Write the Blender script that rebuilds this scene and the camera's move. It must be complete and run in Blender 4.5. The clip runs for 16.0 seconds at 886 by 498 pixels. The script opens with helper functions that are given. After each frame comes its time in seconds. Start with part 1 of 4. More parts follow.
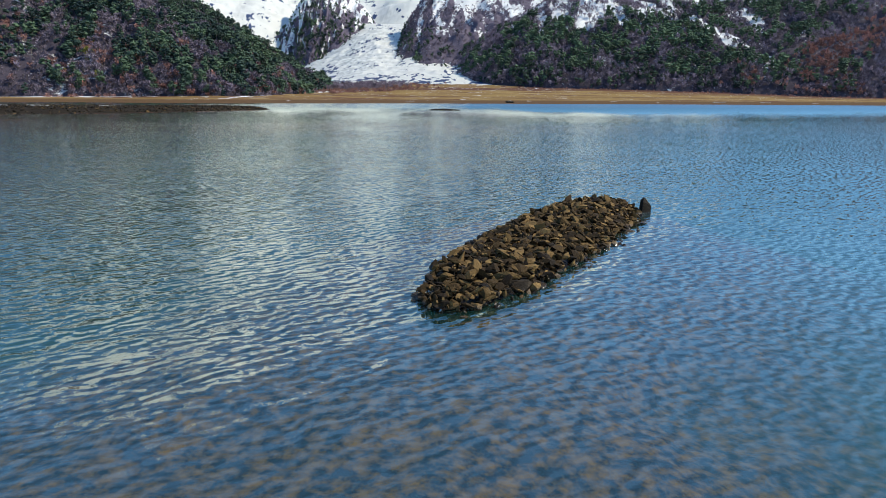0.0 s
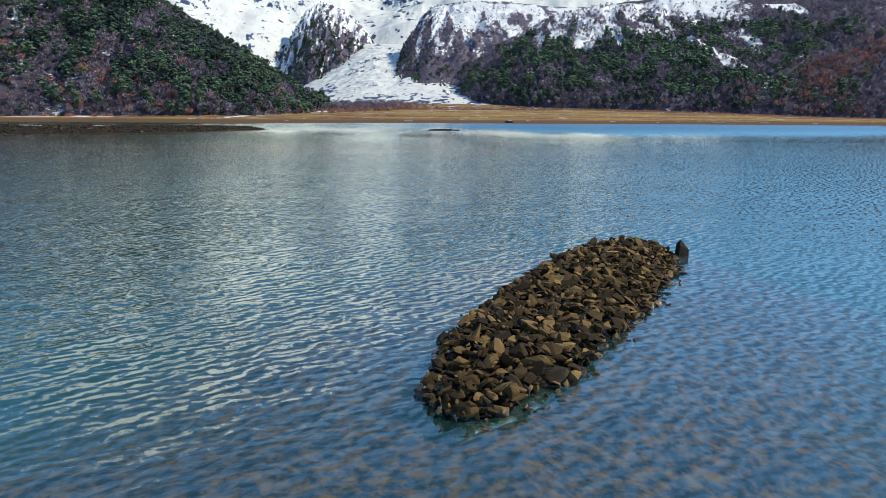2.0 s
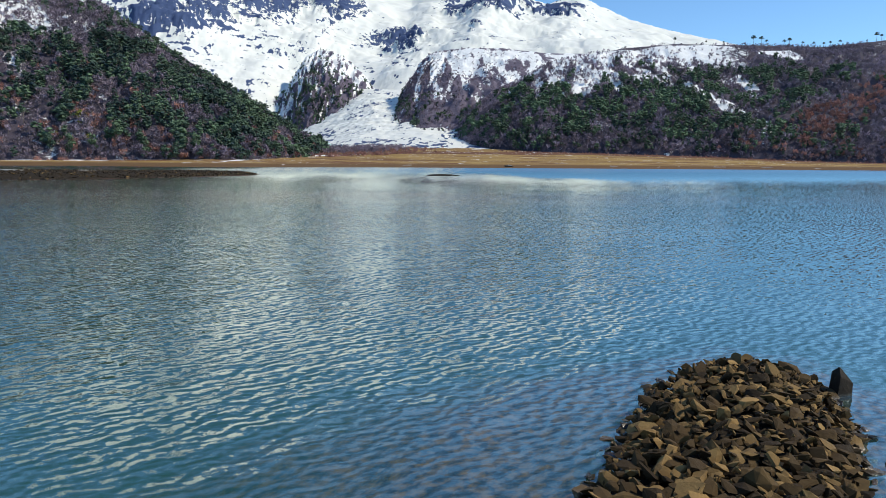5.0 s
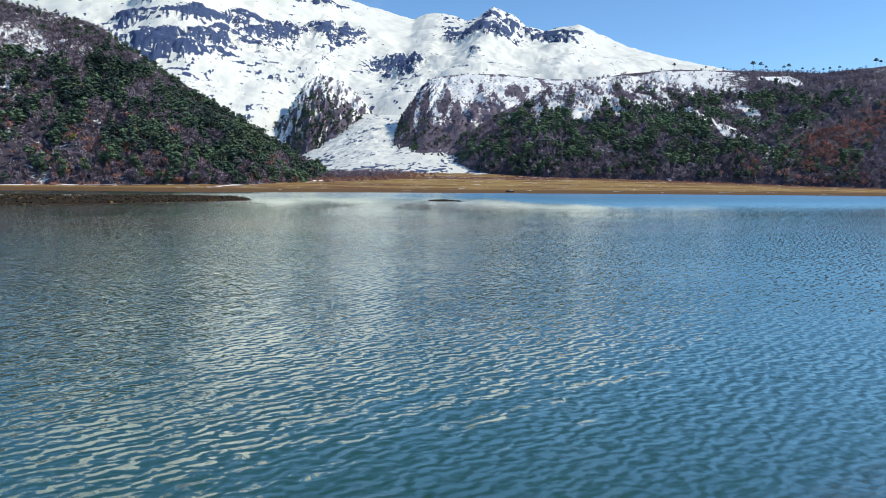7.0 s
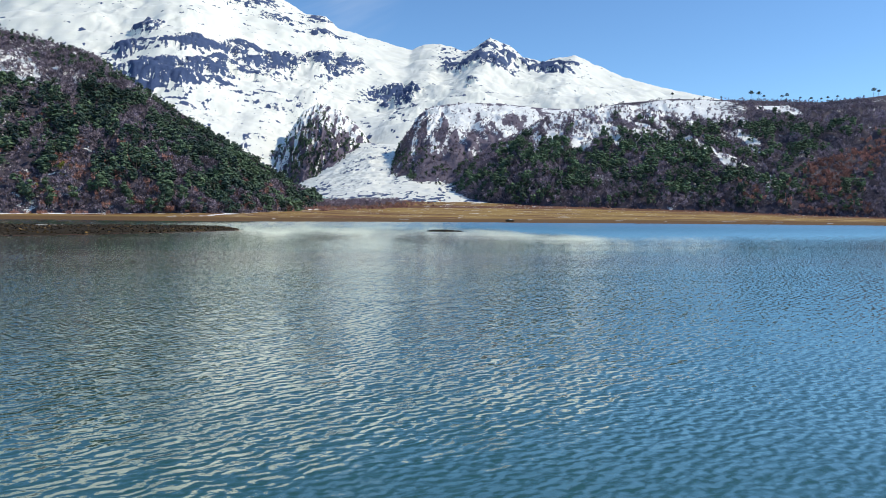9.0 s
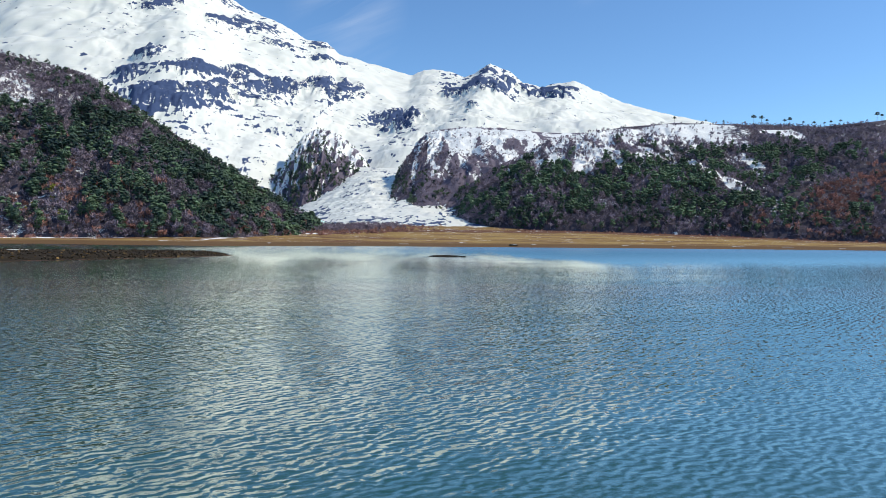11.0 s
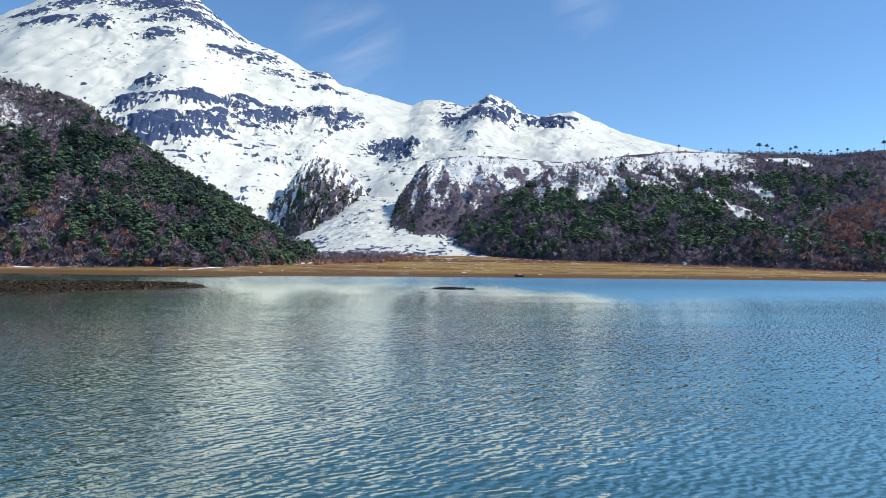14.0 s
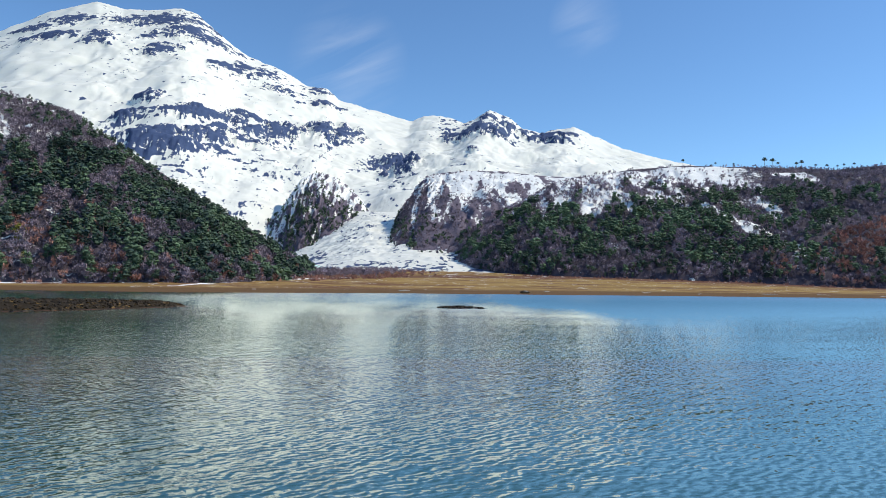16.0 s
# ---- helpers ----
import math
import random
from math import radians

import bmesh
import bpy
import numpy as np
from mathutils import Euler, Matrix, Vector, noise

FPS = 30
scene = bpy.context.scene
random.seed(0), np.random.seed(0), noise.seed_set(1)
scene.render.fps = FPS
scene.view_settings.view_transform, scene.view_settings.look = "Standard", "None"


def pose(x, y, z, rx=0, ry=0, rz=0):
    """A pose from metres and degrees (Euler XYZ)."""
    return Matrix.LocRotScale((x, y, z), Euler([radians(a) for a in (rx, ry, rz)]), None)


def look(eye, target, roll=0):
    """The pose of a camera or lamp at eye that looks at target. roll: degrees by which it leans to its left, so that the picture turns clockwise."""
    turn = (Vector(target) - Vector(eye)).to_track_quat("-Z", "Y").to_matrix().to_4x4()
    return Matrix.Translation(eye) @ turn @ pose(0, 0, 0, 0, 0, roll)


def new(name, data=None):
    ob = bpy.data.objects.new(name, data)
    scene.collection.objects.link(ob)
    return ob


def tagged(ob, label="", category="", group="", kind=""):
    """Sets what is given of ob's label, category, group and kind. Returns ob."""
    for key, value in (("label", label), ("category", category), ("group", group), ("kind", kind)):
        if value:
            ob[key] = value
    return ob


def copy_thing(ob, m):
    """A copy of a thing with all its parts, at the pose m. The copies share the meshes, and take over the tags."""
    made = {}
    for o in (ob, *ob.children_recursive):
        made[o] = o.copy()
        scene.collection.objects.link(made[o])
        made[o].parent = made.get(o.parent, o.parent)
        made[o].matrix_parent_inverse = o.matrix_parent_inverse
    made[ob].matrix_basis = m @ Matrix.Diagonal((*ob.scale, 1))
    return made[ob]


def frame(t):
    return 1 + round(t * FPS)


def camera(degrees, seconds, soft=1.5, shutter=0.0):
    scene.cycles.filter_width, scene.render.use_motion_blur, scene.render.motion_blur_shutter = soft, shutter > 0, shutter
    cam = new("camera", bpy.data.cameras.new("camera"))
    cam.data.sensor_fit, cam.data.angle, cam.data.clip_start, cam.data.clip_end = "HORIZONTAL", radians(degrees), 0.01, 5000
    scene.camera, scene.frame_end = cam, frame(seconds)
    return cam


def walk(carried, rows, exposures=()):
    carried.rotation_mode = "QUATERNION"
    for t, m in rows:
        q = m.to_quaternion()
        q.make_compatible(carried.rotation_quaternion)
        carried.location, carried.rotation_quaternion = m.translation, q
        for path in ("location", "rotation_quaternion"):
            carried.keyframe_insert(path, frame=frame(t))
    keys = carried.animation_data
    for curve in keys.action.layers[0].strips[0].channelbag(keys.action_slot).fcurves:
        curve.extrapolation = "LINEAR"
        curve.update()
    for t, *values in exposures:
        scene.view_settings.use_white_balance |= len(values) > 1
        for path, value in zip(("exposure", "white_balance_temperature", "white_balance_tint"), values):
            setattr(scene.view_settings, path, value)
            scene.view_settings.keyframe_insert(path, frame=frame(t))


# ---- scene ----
cam = camera(65.0, 16.0, soft=0.55)

PATH = [
    (0, (0.486, 5.089, 5.148), (0.493, 7.042, 4.716), 0.35),
    (0.5, (0.416, 6.085, 5.182), (0.425, 8.04, 4.762), 0.36),
    (1, (0.327, 7.127, 5.248), (0.338, 9.085, 4.838), 0.38),
    (1.5, (0.274, 8.235, 5.351), (0.285, 10.195, 4.953), 0.39),
    (2, (0.208, 9.413, 5.462), (0.219, 11.376, 5.082), 0.40),
    (2.5, (0.161, 10.705, 5.602), (0.172, 12.672, 5.24), 0.41),
    (3, (0.066, 12.074, 5.767), (0.08, 14.045, 5.423), 0.42),
    (3.5, (0.04, 13.602, 5.859), (0.051, 15.575, 5.532), 0.44),
    (4, (-0.006, 15.291, 5.851), (0.007, 17.267, 5.546), 0.45),
    (6.5, (-0.794, 27.036, 5.516), (-0.776, 29.024, 5.315), 0.51),
    (7, (-0.961, 29.668, 5.546), (-0.942, 31.658, 5.359), 0.53),
    (7.5, (-1.163, 32.498, 5.582), (-1.141, 34.49, 5.414), 0.54),
    (8, (-1.353, 35.489, 5.624), (-1.328, 37.483, 5.477), 0.55),
    (8.5, (-1.516, 38.604, 5.67), (-1.489, 40.599, 5.545), 0.56),
    (9, (-1.666, 41.817, 5.708), (-1.639, 43.814, 5.603), 0.57),
    (11.5, (-2.549, 58.411, 5.64), (-2.522, 60.411, 5.621), 0.64),
    (12, (-2.721, 61.771, 5.658), (-2.694, 63.771, 5.654), 0.65),
    (12.5, (-2.899, 65.218, 5.677), (-2.872, 67.218, 5.687), 0.66),
    (13, (-3.105, 68.827, 5.65), (-3.078, 70.827, 5.674), 0.68),
    (13.5, (-3.34, 72.588, 5.619), (-3.312, 74.588, 5.656), 0.69),
    (14, (-3.601, 76.505, 5.592), (-3.573, 78.504, 5.643), 0.70),
    (14.5, (-3.884, 80.576, 5.572), (-3.856, 82.575, 5.635), 0.71),
    (15, (-4.163, 84.786, 5.594), (-4.134, 86.785, 5.67), 0.72),
    (15.5, (-4.473, 89.14, 5.625), (-4.444, 91.138, 5.711), 0.74),
    (16, (-4.816, 93.607, 5.658), (-4.787, 95.605, 5.755), 0.75),
]
walk(cam, [(t, look(eye, target, roll)) for t, eye, target, roll in PATH])

# ---- world, sun ----
SUN_AZ, SUN_EL = radians(93), radians(46)     # clockwise from +y, above the horizon
world = bpy.data.worlds.new("world")
scene.world = world
world.use_nodes = True
wn, wl = world.node_tree.nodes, world.node_tree.links
sky = wn.new("ShaderNodeTexSky")
sky.sky_type, sky.sun_disc = "NISHITA", False
sky.sun_elevation, sky.sun_rotation = SUN_EL, SUN_AZ
sky.altitude, sky.air_density, sky.dust_density, sky.ozone_density = 1200, 1.0, 0.0, 3.0
wn["Background"].inputs["Strength"].default_value = 0.148
tint = wn.new("ShaderNodeMix")
tint.data_type, tint.blend_type = "RGBA", "MULTIPLY"
tint.inputs[0].default_value, tint.inputs[7].default_value = 1.0, (0.76, 0.98, 1.12, 1)
wl.new(sky.outputs[0], tint.inputs[6])


def cirrus(colour, centre, spread, amount):
    """A faint wisp of high cloud round one direction of the sky."""
    tc, dot, noise_n, mp, mul, fade, mixed = (wn.new("ShaderNode" + k) for k in ("TexCoord", "VectorMath", "TexNoise", "Mapping", "Math", "MapRange", "Mix"))
    dot.operation, mul.operation = "DISTANCE", "MULTIPLY"
    dot.inputs[1].default_value = centre
    wl.new(tc.outputs["Generated"], dot.inputs[0])
    fade.inputs["From Min"].default_value, fade.inputs["From Max"].default_value = spread, 0.0
    wl.new(dot.outputs["Value"], fade.inputs["Value"])
    mp.vector_type, mp.inputs["Rotation"].default_value, mp.inputs["Scale"].default_value = "TEXTURE", (0, radians(-22), 0), (5.0, 5.0, 0.7)
    wl.new(tc.outputs["Generated"], mp.inputs[0])
    wl.new(mp.outputs[0], noise_n.inputs["Vector"])
    noise_n.inputs["Scale"].default_value, noise_n.inputs["Detail"].default_value, noise_n.inputs["Distortion"].default_value = 26, 7, 0.4
    thr = wn.new("ShaderNodeMapRange")
    thr.inputs["From Min"].default_value, thr.inputs["From Max"].default_value, thr.inputs["To Max"].default_value = 0.42, 0.75, amount
    wl.new(noise_n.outputs["Fac"], thr.inputs["Value"])
    wl.new(thr.outputs[0], mul.inputs[0])
    wl.new(fade.outputs[0], mul.inputs[1])
    mixed.data_type = "RGBA"
    wl.new(mul.outputs[0], mixed.inputs[0])
    wl.new(colour, mixed.inputs[6])
    mixed.inputs[7].default_value = (7.0, 7.3, 7.6, 1)
    return mixed.outputs[2]


clouds = cirrus(tint.outputs[2], (-0.12, 0.944, 0.30), 0.085, 0.3)
clouds = cirrus(clouds, (0.20, 0.914, 0.35), 0.05, 0.22)
wl.new(clouds, wn["Background"].inputs["Color"])
sun = new("sun", bpy.data.lights.new("sun", "SUN"))
sun.data.energy, sun.data.angle, sun.data.color = 4.0, radians(0.53), (1.0, 0.925, 0.765)
sun_way = Vector((math.sin(SUN_AZ) * math.cos(SUN_EL), math.cos(SUN_AZ) * math.cos(SUN_EL), math.sin(SUN_EL)))
sun.matrix_world = look(sun_way * 200, (0, 0, 0))


# ---- small helpers ----
def vnoise(x, y, seed=0):
    """Smooth noise of about -1 to 1 on arrays."""
    xi, yi = np.floor(x).astype(np.int64), np.floor(y).astype(np.int64)
    fx, fy = x - xi, y - yi

    def corner(ix, iy):
        h = (ix * 374761393 + iy * 668265263 + seed * 974634777) & 0xFFFFFFFF
        h = ((h ^ (h >> 13)) * 1274126177) & 0xFFFFFFFF
        a = ((h ^ (h >> 16)) & 0xFFFF) / 65536.0 * 2 * np.pi
        return np.cos(a), np.sin(a)

    def dot(ix, iy, dx, dy):
        gx, gy = corner(ix, iy)
        return gx * dx + gy * dy
    u, v = fx * fx * fx * (fx * (fx * 6 - 15) + 10), fy * fy * fy * (fy * (fy * 6 - 15) + 10)
    a = dot(xi, yi, fx, fy) * (1 - u) + dot(xi + 1, yi, fx - 1, fy) * u
    b = dot(xi, yi + 1, fx, fy - 1) * (1 - u) + dot(xi + 1, yi + 1, fx - 1, fy - 1) * u
    return (a * (1 - v) + b * v) * 1.5


def fbm(x, y, octaves=4, seed=0, gain=0.5):
    x, y = np.asarray(x, float), np.asarray(y, float)
    total, amp = np.zeros(np.broadcast(x, y).shape), 1.0
    for i in range(octaves):
        total = total + amp * vnoise(x + 17.3 * i, y - 9.1 * i, seed + i)
        x, y, amp = x * 2.03, y * 2.03, amp * gain
    return total


def ridged(x, y, octaves=4, seed=0):
    x, y = np.asarray(x, float), np.asarray(y, float)
    total, amp = 0, 1.0
    for i in range(octaves):
        total = total + amp * (1 - 2 * np.abs(vnoise(x + 5.7 * i, y + 3.3 * i, seed + i)))
        x, y, amp = x * 2.1, y * 2.1, amp * 0.5
    return total


def step(a, b, x):
    k = np.clip((x - a) / (b - a), 0, 1)
    return k * k * (3 - 2 * k)


def link_mesh(name, verts, faces, materials, parent=None, smooth=False, attributes=None, slots=None):
    me = bpy.data.meshes.new(name)
    verts, faces = np.asarray(verts, np.float32), np.asarray(faces, np.int32)
    n = faces.shape[1]
    me.vertices.add(len(verts))
    me.vertices.foreach_set("co", verts.ravel())
    me.loops.add(faces.size)
    me.loops.foreach_set("vertex_index", faces.ravel())
    me.polygons.add(len(faces))
    me.polygons.foreach_set("loop_start", np.arange(0, faces.size, n, dtype=np.int32))
    me.polygons.foreach_set("use_smooth", np.full(len(faces), smooth))
    for m in materials:
        me.materials.append(m)
    if slots is not None:
        me.polygons.foreach_set("material_index", np.asarray(slots, np.int32))
    for key, values in (attributes or {}).items():
        me.attributes.new(key, "FLOAT", "POINT").data.foreach_set("value", np.asarray(values, np.float32).ravel())
    me.update(calc_edges=True)
    me.validate()
    ob = new(name, me)
    ob.parent = parent
    return ob


def grid_faces(nu, nv):
    i = (np.arange(nu - 1)[:, None] * nv + np.arange(nv - 1)[None, :]).ravel()
    return np.stack([i, i + nv, i + nv + 1, i + 1], 1)


def resample(points, u):
    p = np.array(points, float)
    k = np.linspace(0, 1, len(p))
    return np.stack([np.interp(u, k, p[:, i]) for i in range(3)], -1)


class Slope:
    """A hillside between a foot line and a crest line, with relief, and a back that falls away behind the crest."""

    def __init__(self, foot, crest, nu, nv, power=1.0, relief=4.0, size=60.0, seed=0, back=0.12, drop=0.35, gullies=0.0, jag=0.0):
        u = np.linspace(0, 1, nu)
        vf = np.linspace(0, 1 + back, nv)
        f, c = resample(foot, u), resample(crest, u)
        v = np.minimum(vf, 1)[None, :, None]
        g = f[:, None] * (1 - v) + c[:, None] * v
        wide = max(3, nu // 14) | 1
        even = np.convolve(np.pad(c[:, 2], wide // 2, "edge"), np.hanning(wide + 2)[1:-1] / np.hanning(wide + 2).sum(), "valid")
        top = even[:, None] + (c[:, 2] - even)[:, None] * v[..., 0] ** 5
        g[..., 2] = f[:, None, 2] + (top - f[:, None, 2]) * v[..., 0] ** power
        over = np.maximum(vf - 1, 0)[None, :]
        away = c[:, None, :2] - f[:, None, :2]
        g[..., :2] += away * over[..., None]
        g[..., 2] -= (c[:, None, 2] - f[:, None, 2]) * over / back * drop
        w = np.sin(np.pi * np.clip(v[..., 0], 0, 1)) ** 0.6 * (over == 0)
        x, y = g[..., 0], g[..., 1]
        g[..., 2] += jag * fbm(x / 55, y / 55, 4, seed + 40) * (0.15 + 0.85 * v[..., 0] ** 6)
        g[..., 2] += relief * w * fbm(x / size, y / size, 5, seed)
        if gullies:
            g[..., 2] += gullies * w * ridged(u[:, None] * 14 + 0.6 * fbm(x / size, y / size, 2, seed + 9), v[..., 0] * 2.2, 3, seed + 5)
        self.planted = (0.0, 1.0)
        self.g, self.u, self.v, self.nu, self.nv, self.front = g, u, vf, nu, nv, 1 / (1 + back)

    def at(self, u, v):
        """Places at u, v (0 to 1 from foot to crest)."""
        a, b = np.clip(u * (self.nu - 1), 0, self.nu - 1.001), np.clip(v * self.front * (self.nv - 1), 0, self.nv - 1.001)
        i, j = a.astype(int), b.astype(int)
        s, t = (a - i)[:, None], (b - j)[:, None]
        g = self.g
        return g[i, j] * (1 - s) * (1 - t) + g[i + 1, j] * s * (1 - t) + g[i, j + 1] * (1 - s) * t + g[i + 1, j + 1] * s * t

    def build(self, name, material, attributes=None):
        return link_mesh(name, self.g.reshape(-1, 3), grid_faces(self.nu, self.nv), [material], None, True, attributes)


# ---- materials ----
def material(name):
    m = bpy.data.materials.new(name)
    m.use_nodes = True
    nt = m.node_tree
    return m, nt, nt.nodes["Principled BSDF"]


def add(nt, kind, **settings):
    n = nt.nodes.new("ShaderNode" + kind)
    for key, value in settings.items():
        n.inputs[key.replace("_", " ")].default_value = value
    return n


def noise_of(nt, scale, detail=6.0, rough=0.55, stretch=(1, 1, 1), space="Object", turn=0.0):
    tc, mp = add(nt, "TexCoord"), add(nt, "Mapping")
    mp.vector_type = "TEXTURE"
    mp.inputs["Scale"].default_value = tuple(1 / k for k in stretch)
    mp.inputs["Rotation"].default_value = (0, 0, turn)
    n = add(nt, "TexNoise", Scale=scale, Detail=detail, Roughness=rough)
    nt.links.new(tc.outputs[space], mp.inputs[0])
    nt.links.new(mp.outputs[0], n.inputs["Vector"])
    return n.outputs["Fac"]


def ramp(nt, value, *stops):
    r = add(nt, "ValToRGB")
    e = r.color_ramp.elements
    while len(e) < len(stops):
        e.new(0.5)
    for el, (p, c) in zip(e, stops):
        el.position, el.color = p, (*c, 1) if len(c) == 3 else c
    nt.links.new(value, r.inputs[0])
    return r.outputs[0]


def mix(nt, fac, a, b, mode="MIX"):
    n = nt.nodes.new("ShaderNodeMix")
    n.data_type, n.blend_type = "RGBA", mode
    for socket, v in ((n.inputs[0], fac), (n.inputs[6], a), (n.inputs[7], b)):
        if isinstance(v, (int, float)):
            socket.default_value = v
        elif isinstance(v, tuple):
            socket.default_value = (*v, 1)
        else:
            nt.links.new(v, socket)
    return n.outputs[2]


def calc(nt, op, a, b=0.0, clamp=False):
    n = nt.nodes.new("ShaderNodeMath")
    n.operation, n.use_clamp = op, clamp
    for socket, v in zip(n.inputs, (a, b)):
        if isinstance(v, (int, float)):
            socket.default_value = v
        else:
            nt.links.new(v, socket)
    return n.outputs[0]


def attribute(nt, name):
    n = nt.nodes.new("ShaderNodeAttribute")
    n.attribute_name = name
    return n.outputs["Fac"]


def bump(nt, bsdf, height, strength, distance):
    b = add(nt, "Bump", Strength=strength, Distance=distance)
    nt.links.new(height, b.inputs["Height"])
    nt.links.new(b.outputs[0], bsdf.inputs["Normal"])
    return b


def grey(v):
    return (v, v, v)


def snow_mix(name, rock_a, rock_b, attr, size, snow=(0.86, 0.87, 0.88), strength=0.6, dist=2.0, strata=0.0):
    """Snow over ground or rock: where the attribute, roughened by grain, is high the rock shows."""
    m, nt, b = material(name)
    a = attribute(nt, attr)
    fine = noise_of(nt, 1 / size, 8, 0.65, (1, 1, 1.8))
    fine2 = noise_of(nt, 5 / size, 6, 0.7)
    v = calc(nt, "ADD", a, calc(nt, "MULTIPLY", calc(nt, "SUBTRACT", fine, 0.5), 0.9))
    v = calc(nt, "ADD", v, calc(nt, "MULTIPLY", calc(nt, "SUBTRACT", fine2, 0.5), 0.7))
    if strata:    # ledges of snow on the bands of the cliffs
        v = calc(nt, "ADD", v, calc(nt, "MULTIPLY", calc(nt, "SUBTRACT", noise_of(nt, 0.035, 5, 0.7, (0.8, 0.8, 3.2)), 0.5), strata))
    mask = ramp(nt, v, (0.475, grey(0)), (0.525, grey(1)))
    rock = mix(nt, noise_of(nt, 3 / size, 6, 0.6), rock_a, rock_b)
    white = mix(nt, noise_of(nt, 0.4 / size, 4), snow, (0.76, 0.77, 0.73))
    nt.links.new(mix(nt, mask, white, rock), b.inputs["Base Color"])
    nt.links.new(ramp(nt, mask, (0, grey(0.55)), (1, grey(0.9))), b.inputs["Roughness"])
    b.inputs["Specular IOR Level"].default_value = 0.2
    bump(nt, b, calc(nt, "ADD", fine, calc(nt, "MULTIPLY", fine2, 0.5)), strength, dist)
    return m


# the blue shade on the far cliffs is put into the rock colours
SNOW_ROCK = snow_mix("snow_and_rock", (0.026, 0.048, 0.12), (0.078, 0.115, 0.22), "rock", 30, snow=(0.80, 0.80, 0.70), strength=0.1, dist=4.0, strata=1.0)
FOREST_FLOOR = snow_mix("forest_floor", (0.036, 0.033, 0.047), (0.105, 0.085, 0.105), "rock", 4.5, dist=1.0)
SCRUB_SLOPE = snow_mix("scrub_slope", (0.075, 0.07, 0.105), (0.19, 0.155, 0.19), "rock", 9, dist=2.0)


def tone_material(name, dark, light, rough=0.8, translucent=0.0):
    """Leaves or twigs: each tree has a tone of its own, each tuft a little more."""
    m, nt, b = material(name)
    geo = nt.nodes.new("ShaderNodeNewGeometry")
    v = calc(nt, "ADD", calc(nt, "MULTIPLY", attribute(nt, "tone"), 0.75), calc(nt, "MULTIPLY", geo.outputs["Random Per Island"], 0.25))
    nt.links.new(ramp(nt, v, (0.0, dark), (0.75, light), (1.0, tuple(min(1, c * 1.6) for c in light))), b.inputs["Base Color"])
    b.inputs["Roughness"].default_value = rough
    b.inputs["Specular IOR Level"].default_value = 0.25
    return m


EVERGREEN = tone_material("evergreen_leaves", (0.012, 0.028, 0.034), (0.10, 0.155, 0.085))
OLIVE = tone_material("olive_leaves", (0.075, 0.085, 0.018), (0.22, 0.21, 0.04))
TWIGS = tone_material("bare_twigs", (0.085, 0.072, 0.10), (0.31, 0.25, 0.30))
RED_TWIGS = tone_material("red_twigs", (0.18, 0.085, 0.075), (0.42, 0.22, 0.175))
BARK = tone_material("bark", (0.09, 0.075, 0.065), (0.2, 0.17, 0.15))


def stone_material(name, a, b_, c):
    m, nt, b = material(name)
    info = nt.nodes.new("ShaderNodeObjectInfo")
    geo = nt.nodes.new("ShaderNodeNewGeometry")
    r = calc(nt, "FRACT", calc(nt, "ADD", info.outputs["Random"], geo.outputs["Random Per Island"]))
    base = ramp(nt, r, (0, a), (0.55, b_), (1, c))
    n1, n2 = noise_of(nt, 3.0, 8, 0.65), noise_of(nt, 14.0, 6, 0.7)
    col = mix(nt, calc(nt, "MULTIPLY", n1, 0.8), base, (0.03, 0.022, 0.015))
    col = mix(nt, ramp(nt, n2, (0.62, grey(0)), (0.75, grey(0.5))), col, (0.30, 0.22, 0.13))
    level = add(nt, "SeparateXYZ")
    nt.links.new(geo.outputs["Position"], level.inputs[0])
    wet = ramp(nt, calc(nt, "ADD", level.outputs["Z"], calc(nt, "MULTIPLY", n1, 0.2)), (0.16, grey(1)), (0.26, grey(0)))
    nt.links.new(mix(nt, calc(nt, "MULTIPLY", wet, 0.6), col, (0.015, 0.011, 0.008)), b.inputs["Base Color"])
    nt.links.new(ramp(nt, wet, (0, grey(0.85)), (1, grey(0.16))), b.inputs["Roughness"])
    nt.links.new(ramp(nt, wet, (0, grey(0.15)), (1, grey(0.6))), b.inputs["Specular IOR Level"])
    bump(nt, b, calc(nt, "ADD", n1, calc(nt, "MULTIPLY", n2, 0.5)), 0.7, 0.05)
    return m


STONE = stone_material("brown_stone", (0.018, 0.011, 0.004), (0.10, 0.06, 0.02), (0.43, 0.265, 0.095))
DARK_STONE = stone_material("dark_stone", (0.014, 0.012, 0.01), (0.032, 0.026, 0.02), (0.08, 0.06, 0.04))

# golden meadow, sand and lake bed in one sheet
GROUND, nt, b = material("shore_ground")
geo = nt.nodes.new("ShaderNodeNewGeometry")
sep = add(nt, "SeparateXYZ")
nt.links.new(geo.outputs["Position"], sep.inputs[0])
height = sep.outputs["Z"]
n_big, n_fine = noise_of(nt, 0.06, 6, 0.6, (0.18, 1, 1)), noise_of(nt, 0.5, 6, 0.65, (0.5, 1, 1))
grass = mix(nt, n_fine, (0.21, 0.13, 0.045), (0.36, 0.24, 0.08))
grass = mix(nt, ramp(nt, n_big, (0.46, grey(0)), (0.58, grey(1))), grass, (0.15, 0.075, 0.04))
sand = mix(nt, n_fine, (0.10, 0.058, 0.028), (0.17, 0.10, 0.045))
edge = ramp(nt, calc(nt, "ADD", calc(nt, "MULTIPLY", height, 0.33), calc(nt, "MULTIPLY", n_big, 0.5)), (0.75, grey(0)), (1.0, grey(1)))
